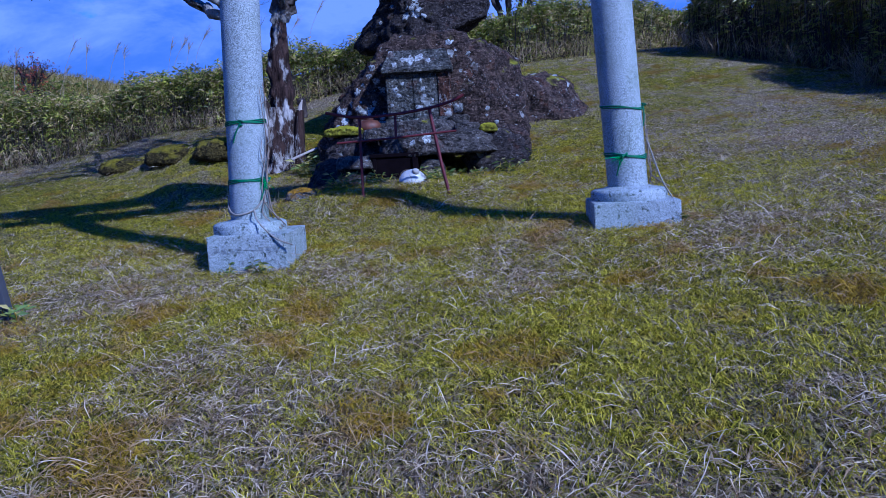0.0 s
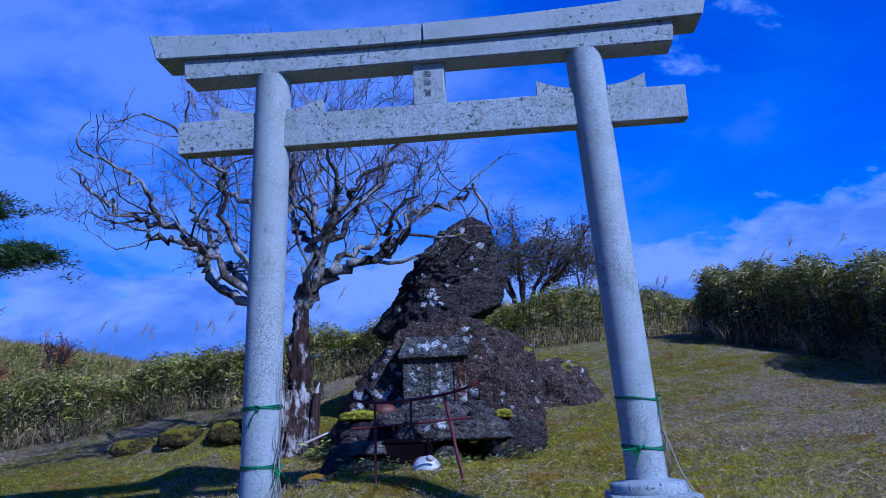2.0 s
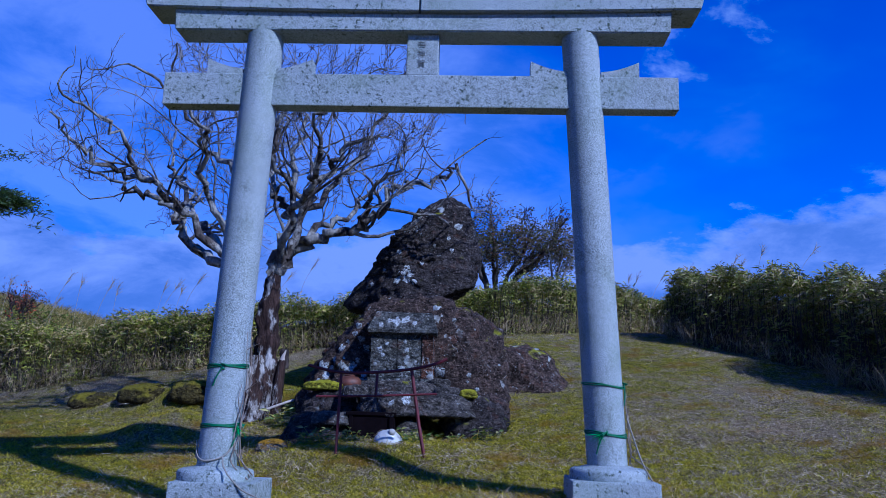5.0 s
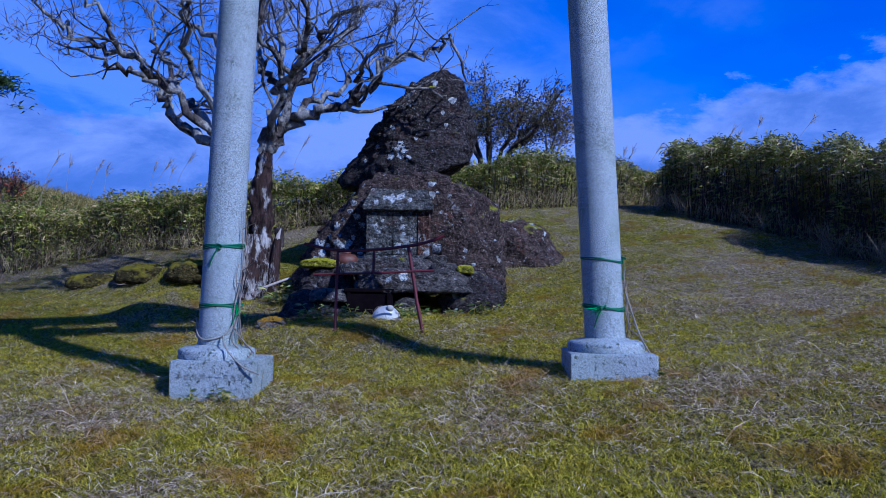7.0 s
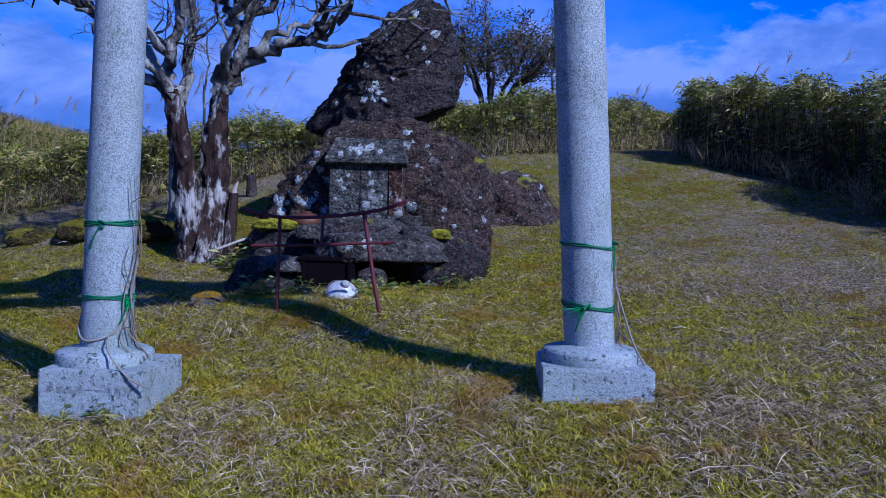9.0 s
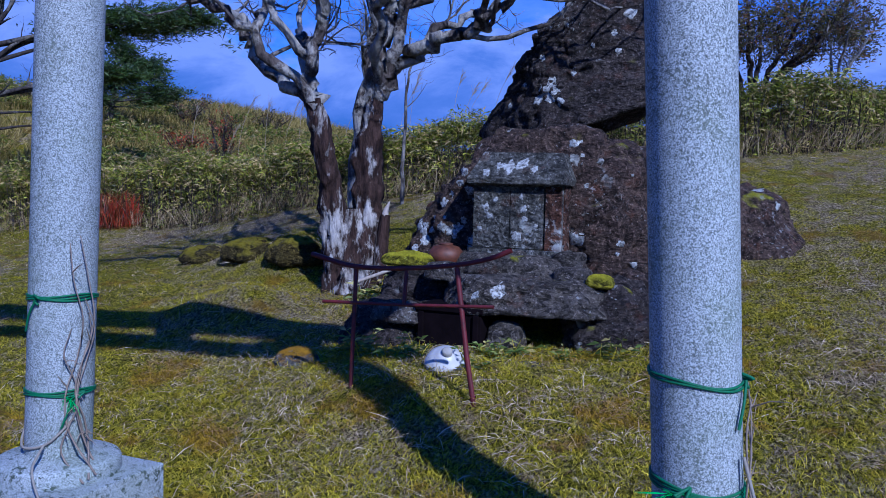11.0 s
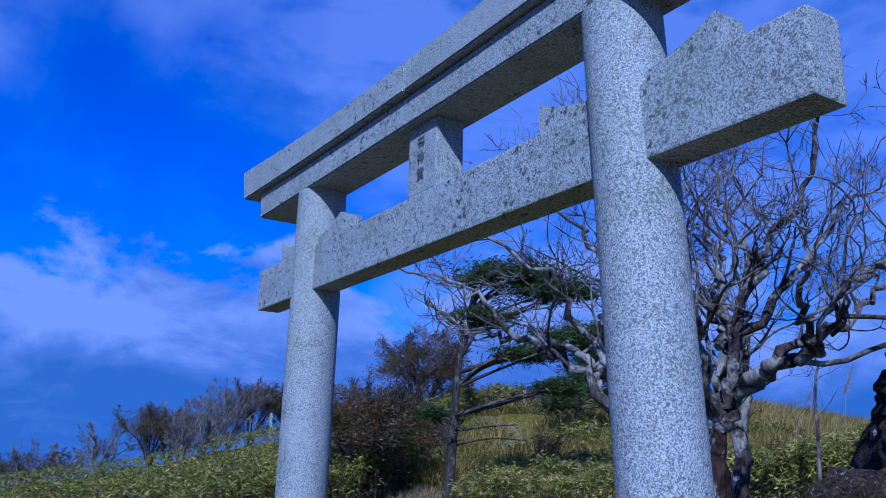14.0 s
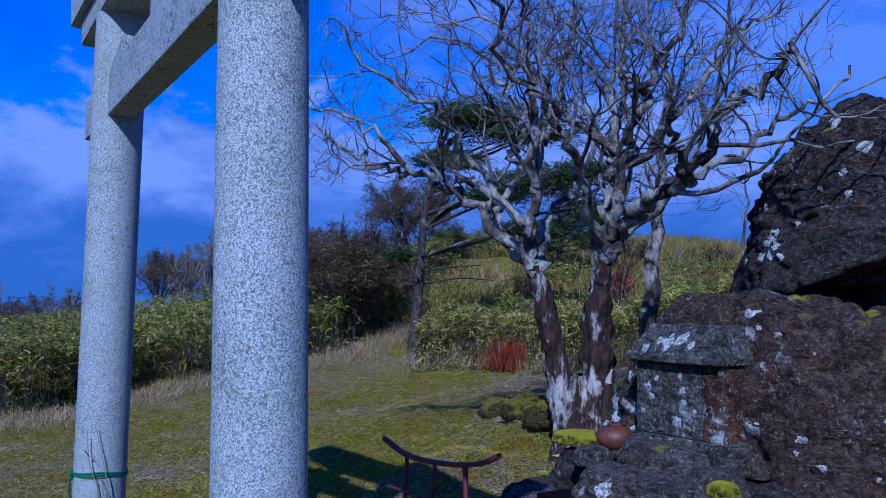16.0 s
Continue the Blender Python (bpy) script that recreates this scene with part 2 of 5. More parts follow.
BROWN_LEAF = leaf_material("brown_leaf", (0.05, 0.035, 0.02), (0.09, 0.06, 0.03), (0.12, 0.10, 0.035), (0.14, 0.05, 0.02), 0.85)
TAWNY = blade_material("tawny_blade", (0.12, 0.105, 0.018), (0.26, 0.20, 0.05), (0.45, 0.34, 0.12))
# Browner leaves, their tones raised for bounced light on the shaded east hedge
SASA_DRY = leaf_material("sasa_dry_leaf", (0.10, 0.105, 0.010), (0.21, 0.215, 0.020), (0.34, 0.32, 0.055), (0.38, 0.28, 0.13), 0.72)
STEM = plain("sasa_stem", (0.026, 0.017, 0.014), 0.8, 0.6, 6.0)
RED_LEAF = leaf_material("red_leaf", (0.26, 0.016, 0.008), (0.38, 0.03, 0.012), (0.30, 0.06, 0.02), (0.16, 0.07, 0.03), 0.75)
PLUME = plain("grass_plume", (0.34, 0.27, 0.19), 0.9, 0.3)
LAWN = ground_material()
GREEN_BLADE = blade_material("green_blade", (0.11, 0.105, 0.003), (0.43, 0.365, 0.010), (0.74, 0.60, 0.055), (0.40, 0.22, 0.012))
STRAW_BLADE = blade_material("straw_blade", (0.14, 0.08, 0.035), (0.42, 0.30, 0.16), (0.86, 0.70, 0.48), (0.40, 0.23, 0.06))


def lichen_material():
    m, n = material("lichen")
    p = n.add("ShaderNodeTexCoord", 3)
    g = n.noise(p, 55, 5.0, 0.7)
    c = n.ramp(g, (0.36, (0.07, 0.06, 0.055)), (0.47, (0.24, 0.24, 0.235)), (0.62, (0.46, 0.47, 0.455)))
    finish(n, c, 0.95, g, 0.006, 1.0, spec=0.1)
    return m


LICHEN = lichen_material()
EDGE_STRAW = blade_material("edge_straw", (0.12, 0.08, 0.035), (0.32, 0.235, 0.12), (0.58, 0.46, 0.28))
CARVED = plain("carved_letter", (0.19, 0.20, 0.195), 0.9, 0.3, 120)
MOSS = rock_material("moss", (0.07, 0.052, 0.010), 0.9, 0.42, 0.0, 0.5, ((0.11, 0.09, 0.004), (0.36, 0.29, 0.010)))
BRIGHT_MOSS = rock_material("bright_moss", (0.26, 0.23, 0.008), 0.9, 0.22, 0.0, 0.5, ((0.30, 0.27, 0.004), (0.62, 0.56, 0.012)))
OCHRE_MOSS = rock_material("ochre_moss", (0.13, 0.12, 0.11), 0.9, 0.30, 0.0, 0.5, ((0.22, 0.10, 0.003), (0.55, 0.30, 0.008)))
RED_IRON = plain("red_painted_iron", (0.085, 0.006, 0.008), 0.6, 0.6, 30, 0.0)
BLACK_WOOD = plain("blackened_wood", (0.005, 0.003, 0.004), 1.0, 0.5, 15, spec=0.05)
STAKE = plain("dark_plastic_stake", (0.05, 0.05, 0.055), 0.5, 0.2)
WHITE = plain("white_glaze", (0.50, 0.48, 0.45), 0.4, 0.15, 9)
BROWN_GLAZE = plain("brown_glaze", (0.085, 0.026, 0.011), 0.6, 0.7, 22)
GREEN_ROPE = plain("green_rope", (0.006, 0.11, 0.04), 0.7, 0.45, 120)
FRAY = plain("frayed_rope", (0.012, 0.32, 0.05), 0.8, 0.4, 90)
PALE_TWINE = plain("pale_twine", (0.24, 0.21, 0.17), 0.9, 0.3, 90)
VINE = plain("dead_vine", (0.22, 0.17, 0.13), 0.9, 0.5, 40)
INK = plain("black_paint", (0.10, 0.107, 0.105), 0.7, 0.2)
CONCRETE = plain("pale_concrete", (0.3, 0.28, 0.25), 0.9, 0.2)
PALE_WOOD = plain("split_wood", (0.33, 0.28, 0.24), 0.85, 0.5, 40)
SEA = plain("sea_water", (0.03, 0.07, 0.12), 0.3, 0.2, 0.01)

# ---- building helpers ----
rng = np.random.default_rng(7)


def shade(me, smooth=True):
    me.polygons.foreach_set("use_smooth", [smooth] * len(me.polygons))


def part(name, bm, mat, parent=None, label="", smooth=False):
    me = bpy.data.meshes.new(name)
    bm.to_mesh(me)
    bm.free()
    me.materials.append(mat)
    shade(me, smooth)
    ob = new(name, me)
    ob.parent = parent
    return tagged(ob, label)


def thing(name, label, category, group="", kind="", at=(0, 0, 0)):
    ob = new(name)
    ob.location = at
    ob.empty_display_size = 0.1
    return tagged(ob, label, category, group, kind)


def array_mesh(name, verts, faces, mat, smooth=False):
    """A mesh object from an array of points and an array of triangles or quads."""
    verts, faces = np.asarray(verts, np.float32), np.asarray(faces, np.int32)
    me = bpy.data.meshes.new(name)
    k = faces.shape[1]
    me.vertices.add(len(verts))
    me.vertices.foreach_set("co", verts.ravel())
    me.loops.add(faces.size)
    me.loops.foreach_set("vertex_index", faces.ravel())
    me.polygons.add(len(faces))
    me.polygons.foreach_set("loop_start", np.arange(0, faces.size, k, dtype=np.int32))
    me.update(calc_edges=True)
    me.materials.append(mat)
    shade(me, smooth)
    return new(name, me)


def box_bm(sx, sy, sz, at=(0, 0, 0), bevel=0.006, segs=2, turn=None):
    bm = bmesh.new()
    bmesh.ops.create_cube(bm, size=1)
    bmesh.ops.scale(bm, vec=(sx, sy, sz), verts=bm.verts)
    if bevel:
        bmesh.ops.bevel(bm, geom=bm.edges[:], offset=bevel, segments=segs, affect="EDGES", profile=0.6)
    if turn is not None:
        bmesh.ops.transform(bm, matrix=turn, verts=bm.verts)
    bmesh.ops.translate(bm, vec=at, verts=bm.verts)
    return bm


def lathe_bm(profile, segs=40):
    """A solid of revolution about z from (radius, height) pairs."""
    bm = bmesh.new()
    rings = []
    for r, z in profile:
        rings.append([bm.verts.new((r * math.cos(2 * math.pi * i / segs), r * math.sin(2 * math.pi * i / segs), z)) for i in range(segs)])
    for a, b in zip(rings, rings[1:]):
        for i in range(segs):
            bm.faces.new((a[i], a[(i + 1) % segs], b[(i + 1) % segs], b[i]))
    bm.faces.new(rings[0][::-1])
    bm.faces.new(rings[-1])
    return bm


class Tubes:
    """Gathers many tapered tubes into one mesh."""

    def __init__(self):
        self.v, self.f = [], []

    def add(self, pts, radii, n=5):
        pts = [Vector(p) for p in pts]
        start = len(self.v)
        side = None
        for i, p in enumerate(pts):
            way = (pts[min(i + 1, len(pts) - 1)] - pts[max(i - 1, 0)]).normalized()
            if side is None:
                side = way.orthogonal().normalized()
            side = (side - way * side.dot(way)).normalized()
            up = way.cross(side)
            for k in range(n):
                a = 2 * math.pi * k / n
                self.v.append(p + (side * math.cos(a) + up * math.sin(a)) * radii[i])
        for i in range(len(pts) - 1):
            for k in range(n):
                a, b = start + i * n + k, start + i * n + (k + 1) % n
                self.f.append((a, b, b + n, a + n))
        return self

    def mesh(self, name, mat, parent=None, label="", smooth=True):
        ob = array_mesh(name, self.v, self.f, mat, smooth)
        ob.parent = parent
        return tagged(ob, label)


def spline(points, steps=6):
    """Smooth points through the given ones (Catmull-Rom)."""
    p = [Vector(q) for q in points]
    p = [p[0] * 2 - p[1], *p, p[-1] * 2 - p[-2]]
    out = []
    for i in range(1, len(p) - 2):
        for s in range(steps):
            t = s / steps
            out.append(0.5 * (2 * p[i] + (p[i + 1] - p[i - 1]) * t + (2 * p[i - 1] - 5 * p[i] + 4 * p[i + 1] - p[i + 2]) * t * t + (3 * p[i] - p[i - 1] - 3 * p[i + 1] + p[i + 2]) * t ** 3))
    return [*out, p[-2]]


# ---- the lie of the land ----
LIE_Y = [-60, -12, -5, -3, -1, 0, 1, 2, 3.3, 4.5, 6, 8, 12, 20, 60]
LIE_Z = [-4.0, -1.5, -.68, -.42, -.12, -.03, .06, .2, .48, .85, 1.32, 1.75, 2.12, 2.28, 2.28]

# the thickets' front edges, and the heights that their tops reach
BACK_X = [-10.1, -9.3, -8.6, -7.4, -6, -4.7, -3.6, -2, 0, 1.2, 2.0, 2.8, 4.0]
BACK_Y = [7.5, 6.3, 6.45, 6.85, 6.8, 7.0, 7.1, 7.2, 7.1, 7.2, 8.4, 9.4, 9.6]
EAST_Y = [-6, -2, 2, 3.8, 5.2, 6.0, 6.9, 7.6, 8.4]
EAST_X = [6.5, 5.95, 4.95, 4.57, 4.27, 3.85, 3.32, 3.05, 3.4]
WEST_Y = [-6, 0.7, 2.0, 3.0, 3.8, 5.5, 6.7, 7.6, 9.5, 14, 24]
WEST_X = [-8.7, -10.2, -11.1, -11.25, -11.6, -12.1, -12.6, -13.3, -15.0, -18.6, -26.7]
TOP_X = [-9, -6, -4, -2.5, -1, 1, 2.5, 4]
TOP_BACK = [1.32, 1.46, 1.76, 1.95, 2.15, 2.38, 2.5, 2.6]
TOP_Y = [-1, 3.5, 6.5, 8]
TOP_EAST = [1.36, 1.76, 2.32, 2.5]


def step(a, b, x):
    t = np.clip((x - a) / (b - a), 0, 1)
    return t * t * (3 - 2 * t)


def lie(x, y):
    """Height of the ground."""
    x, y = np.asarray(x, float), np.asarray(y, float)
    z = sum(np.interp(y + d, LIE_Y, LIE_Z) for d in (-.6, 0, .6)) / 3
    west = np.interp(y, [0, 3, 6, 8], [.02, .045, .15, .16])
    east = np.interp(y, [2, 5], [.09, 0.0])
    z = z + np.where(x < 0, west * np.maximum(x, -7), east * np.minimum(x, 4))
    z = z + 2.4 * np.exp(-(((x + 18) / 9) ** 2 + ((y - 20) / 10) ** 2))
    z = z + 0.6 * np.exp(-(((x + 30) / 9) ** 2 + ((y - 11) / 6) ** 2))
    z = z - 5.0 * step(-30, -70, x) - 60 * step(60, 700, np.hypot(x, y))
    z = z + 0.15 * np.exp(-(((x + 0.3) / 0.8) ** 2 + ((y - 1.5) / 0.6) ** 2))
    # an unseen bank under the thickets, added as filler against sky between the leaves
    d = y - np.interp(x, BACK_X, BACK_Y)
    z = z + np.maximum(0, np.interp(x, TOP_X, TOP_BACK) - 0.18 - z) * step(0.35, 1.1, d) * step(6, 4.5, d) * step(-9.9, -8.9, x) * step(5.5, 4.5, x)
    d = x - np.interp(y, EAST_Y, EAST_X)
    z = z + np.maximum(0, np.interp(y, TOP_Y, TOP_EAST) - 0.2 - z) * step(0.35, 1.1, d) * step(9.5, 8.4, y) * step(-2.5, -1, y)
    z = z + 0.5 * step(0.45, 1.1, np.interp(y, WEST_Y, WEST_X) - x) * step(-40, -30, x)
    # turf lumps beside the old tree, and the bare knoll on the hill
    for a, b, h, r in ((-2.22, 2.65, 0.20, 0.30), (-2.52, 2.4, 0.10, 0.24), (-2.75, 3.95, 0.24, 0.34), (-2.45, 3.75, 0.20, 0.24), (-3.45, 4.1, 0.16, 0.34), (-3.1, 4.7, 0.14, 0.3), (-15.8, 12.4, 0.55, 1.9)):
        z = z + h * np.exp(-((x - a) ** 2 + (y - b) ** 2) / r ** 2)
    z = z + 0.018 * np.sin(2.1 * x + 0.7 * y) * np.cos(1.7 * y - .4 * x) + 0.010 * np.sin(5.3 * x + 1.1) * np.sin(4.7 * y)
    return z


def lie1(x, y):
    return float(lie(x, y))


def spread(a, b, fine, far):
    mid = np.arange(a, b + 1e-6, fine)
    out, d, x = [], fine, 0.0
    while x < far:
        d *= 1.25
        x += d
        out.append(x)
    out = np.array(out)
    return np.concatenate([a - out[::-1], mid, b + out])


gx, gy = spread(-11, 6, 0.13, 2600), spread(-7, 11, 0.13, 2600)
GX, GY = np.meshgrid(gx, gy)
gv = np.stack([GX.ravel(), GY.ravel(), lie(GX, GY).ravel()], 1)
nx = len(gx)
gi = (np.arange(len(gy) - 1)[:, None] * nx + np.arange(nx - 1)[None]).ravel()
ground = array_mesh("ground", gv, np.stack([gi, gi + 1, gi + 1 + nx, gi + nx], 1), LAWN, True)
tagged(ground, "mown hillside lawn of straw, moss and green grass", "ground", kind="structure")
sea_x = np.array([[-4000, -4000, -45], [4000, -4000, -45], [4000, 4000, -45], [-4000, 4000, -45]])
tagged(array_mesh("water", sea_x, [[0, 1, 2, 3]], SEA), "distant blue sea below the hills", "sea", kind="structure")

# ---- the large stone gate ----
gate = thing("torii_gate", "speckled grey granite torii gate with green ropes tied round its columns", "torii gate", at=(0, 0, 0))
LEFT = ((-1.045, 0, 0.118), (-0.943, 0, 2.74))
RIGHT = ((1.107, 0, 0.19), (0.957, 0, 2.74))


def on_column(ends, z):
    a, b = Vector(ends[0]), Vector(ends[1])
    return a.lerp(b, (z - a.z) / (b.z - a.z))


def column_radius(z):
    return 0.1095 - 0.0006 * z


def column(ends):
    base = ends[0][2] + 0.07
    bm = bmesh.new()
    segs, rows = 48, 10
    rings = []
    for i in range(rows + 1):
        z = base + (ends[1][2] - base) * i / rows
        c, r = on_column(ends, z), column_radius(z)
        rings.append([bm.verts.new((c.x + r * math.cos(2 * math.pi * k / segs), c.y + r * math.sin(2 * math.pi * k / segs), z)) for k in range(segs)])
    for a, b in zip(rings, rings[1:]):
        for k in range(segs):
            bm.faces.new((a[k], a[(k + 1) % segs], b[(k + 1) % segs], b[k]))
    part("column", bm, COLUMN_GRANITE, gate, smooth=True)
    x, y, z = ends[0]
    bm = lathe_bm([(0.205, -0.01), (0.208, 0.0), (0.208, 0.042), (0.202, 0.053), (0.187, 0.060), (0.14, 0.067), (0.105, 0.078)], 48)
    bmesh.ops.translate(bm, vec=(x, y, z), verts=bm.verts)
    part("base_ring", bm, GRANITE, gate, smooth=True)


column(LEFT)
column(RIGHT)
plinth = part("plinth", box_bm(0.445, 0.47, 0.34, (-1.005, 0.0, -0.05), 0.008), GRANITE, gate, "granite plinth with carved dark characters")
part("plinth", box_bm(0.455, 0.47, 0.36, (1.117, 0.0, 0.012), 0.008), GRANITE, gate)
NUKI_Z = 2.378
part("tie_beam", box_bm(3.052, 0.115, 0.20, (-0.002, 0, NUKI_Z), 0.007), GRANITE, gate)


def bowed_beam(name, half, lift_end, z_mid, tall_mid, tall_end, deep, slant, halves=1, top=0.0, label=""):
    """A beam whose ends rise; slant is how far the top overhangs at the ends; top is a slope on its upper face."""
    bounds = [(-half, half)] if halves == 1 else [(-half, -0.004), (0.004, half)]
    for x0, x1 in bounds:
        bm = bmesh.new()
        rows, prev = 14, None
        for i in range(rows + 1):
            x = x0 + (x1 - x0) * i / rows
            u = (x / half) ** 2
            zb = z_mid + lift_end * u
            zt = zb + tall_mid + (tall_end - tall_mid) * u
            xt = x + slant * (x / half) * (abs(x) / half) ** 6
            ring = [bm.verts.new(q) for q in ((x, -deep, zb), (x, deep, zb), (xt, deep, zt - top), (xt, 0, zt), (xt, -deep, zt - top))]
            if prev:
                for k in range(5):
                    bm.faces.new((prev[k], prev[(k + 1) % 5], ring[(k + 1) % 5], ring[k]))
            else:
                bm.faces.new(ring[::-1])
            prev = ring
        bm.faces.new(prev)
        bmesh.ops.recalc_face_normals(bm, faces=bm.faces)
        sharp = [e for e in bm.edges if len(e.link_faces) == 2 and e.calc_face_angle(0) > 0.3]
        bmesh.ops.bevel(bm, geom=sharp, offset=0.006, segments=2, affect="EDGES")
        part(name, bm, GRANITE, gate, label)


bowed_beam("lower_lintel", 1.475, 0.0, 2.737, 0.111, 0.135, 0.098, 0.01)
bowed_beam("top_lintel", 1.65, 0.025, 2.850, 0.138, 0.18, 0.13, 0.045, 2, 0.02)
part("strut", box_bm(0.19, 0.112, 0.26, (0.022, 0.0, 2.607), 0.006), GRANITE, gate, "short granite strut with dark carved characters")


def wedge(x0, x1):
    """A curved stone wedge on the tie beam, low at x0 and high at x1."""
    bm = bmesh.new()
    low, high = [], []
    z = NUKI_Z + 0.098
    for i in range(7):
        t = i / 6
        x = x0 + (x1 - x0) * t
        h = 0.034 + 0.062 * t ** 1.7
        for row, s in ((low, -0.05), (high, 0.05)):
            row.append((bm.verts.new((x, s, z)), bm.verts.new((x, s, z + h))))
    for i in range(6):
        a, b, c, d = low[i], low[i + 1], high[i], high[i + 1]
        bm.faces.new((a[0], b[0], b[1], a[1])), bm.faces.new((c[0], c[1], d[1], d[0]))
        bm.faces.new((a[1], b[1], d[1], c[1])), bm.faces.new((a[0], c[0], d[0], b[0]))
    bm.faces.new((low[0][0], low[0][1], high[0][1], high[0][0]))
    bm.faces.new((low[6][0], high[6][0], high[6][1], low[6][1]))
    bmesh.ops.recalc_face_normals(bm, faces=bm.faces)
    part("wedge", bm, GRANITE, gate)


for ends in (LEFT, RIGHT):
    c = on_column(ends, NUKI_Z).x
    wedge(c - 0.10, c - 0.315)
    wedge(c + 0.10, c + 0.32)


def writing(text, size, at, turn, parent, mat, name="inscription"):
    """Painted characters as thin solids, lying on a face."""
    cu = bpy.data.curves.new(name, "FONT")
    cu.body, cu.size, cu.extrude, cu.align_x, cu.align_y = text, size, 0.0015, "CENTER", "CENTER"
    tmp = new(name + "_curve", cu)
    me = bpy.data.meshes.new_from_object(tmp.evaluated_get(bpy.context.evaluated_depsgraph_get()))
    bpy.data.objects.remove(tmp)
    me.transform(pose(*at, *turn))
    me.materials.clear()
    me.materials.append(mat)
    ob = new(name, me)
    ob.parent = parent
    return ob


bpy.context.view_layer.update()
date_line = "平成五年十一月吉日"
for i, ch in enumerate(date_line):
    writing(ch, 0.036, (-1.172 + 0.0415 * i, -0.2365, 0.035), (90, 0, 0), plinth, CARVED)
strut = [o for o in gate.children if o.name.startswith("strut")][0]
for i, ch in enumerate("神賀"):
    writing(ch, 0.052, (0.014, -0.0575, 2.605 - 0.062 * i), (90, 0, 0), strut, INK)
for k, (dx, dz, sx, sz) in enumerate(((0, 0.014, 0.04, 0.006), (0, -0.002, 0.046, 0.006), (-0.006, 0.002, 0.006, 0.04), (0.012, -0.014, 0.02, 0.006))):
    part("inscription", box_bm(sx, 0.003, sz, (0.014 + dx, -0.0575, 2.668 + dz), 0), INK, strut)
for i in range(5):
    part("inscription", box_bm(0.006, 0.003, 0.026, (-1.03 + 0.045 * i, -0.2365, -0.03), 0.001), CARVED, plinth)


def rope_ring(ends, z, tilt, loops=2, thick=0.0036, mat=GREEN_ROPE, name="rope"):
    t = Tubes()
    for k in range(loops):
        pts = []
        for i in range(33):
            a = 2 * math.pi * i / 32
            zz = z + tilt * math.cos(a + 0.6) + (k - (loops - 1) / 2) * thick * 1.9 + 0.004 * math.sin(3 * a + k)
            c, r = on_column(ends, zz), column_radius(zz) + thick * 0.9
            pts.append((c.x + r * math.cos(a), c.y + r * math.sin(a), zz))
        t.add(pts, [thick] * 33, 6)
    return t


def on_surface(ends, z, deg, off=0.008):
    a = radians(deg)
    c, r = on_column(ends, z), column_radius(z) + off
    return (c.x + r * math.cos(a), c.y + r * math.sin(a), z)


def knot(t, p, size, seed):
    g = random.Random(seed)
    pts = [Vector(p) + Vector((g.uniform(-1, 1), g.uniform(-1, 1), g.uniform(-1, 1))) * size for _ in range(7)]
    q = spline(pts, 4)
    t.add(q, [0.0042] * len(q), 5)


for ends, zs, deg in ((LEFT, (0.735, 0.41), -85), (RIGHT, (0.695, 0.435), -5)):
    for j, z in enumerate(zs):
        rope = thing("rope", "green nylon rope tied round a granite column", "rope", "ropes on the gate", at=on_column(ends, z))
        t = rope_ring(ends, z, 0.006 if ends is LEFT else -0.012, 2 + (j == 1 or ends is LEFT))
        d = deg if ends is LEFT and j == 0 else (-15 if ends is LEFT else (-5 if j == 0 else -100))
        knot(t, on_surface(ends, z, d, 0.012), 0.02, j + 3)
        tail = spline([on_surface(ends, z, d, 0.01), on_surface(ends, z - 0.05, d - 14, 0.012), on_surface(ends, z - 0.11, d - 25, 0.01)], 5)
        t.add(tail, [0.004] * len(tail), 5)
        if j == 1:
            # a frayed end
            g = random.Random(17 + (ends is LEFT))
            p = Vector(on_surface(ends, z - 0.012, d - 12, 0.008))
            f = Tubes()
            for _ in range(22):
                e = p + Vector((g.gauss(0, 0.026), g.uniform(-0.03, 0.0), g.uniform(-0.05, 0.012)))
                f.add([p, (p + e) / 2 + Vector((g.gauss(0, 0.006), -0.004, 0.004)), e], [0.0016, 0.0013, 0.0008], 3)
            hair = f.mesh("frayed_end", FRAY, None, "bright green frayed rope fibres")
            hair.parent, hair.matrix_parent_inverse = rope, Matrix.Translation(rope.location).inverted()
        o = t.mesh("loop", GREEN_ROPE, None)
        o.parent, o.matrix_parent_inverse = rope, Matrix.Translation(rope.location).inverted()

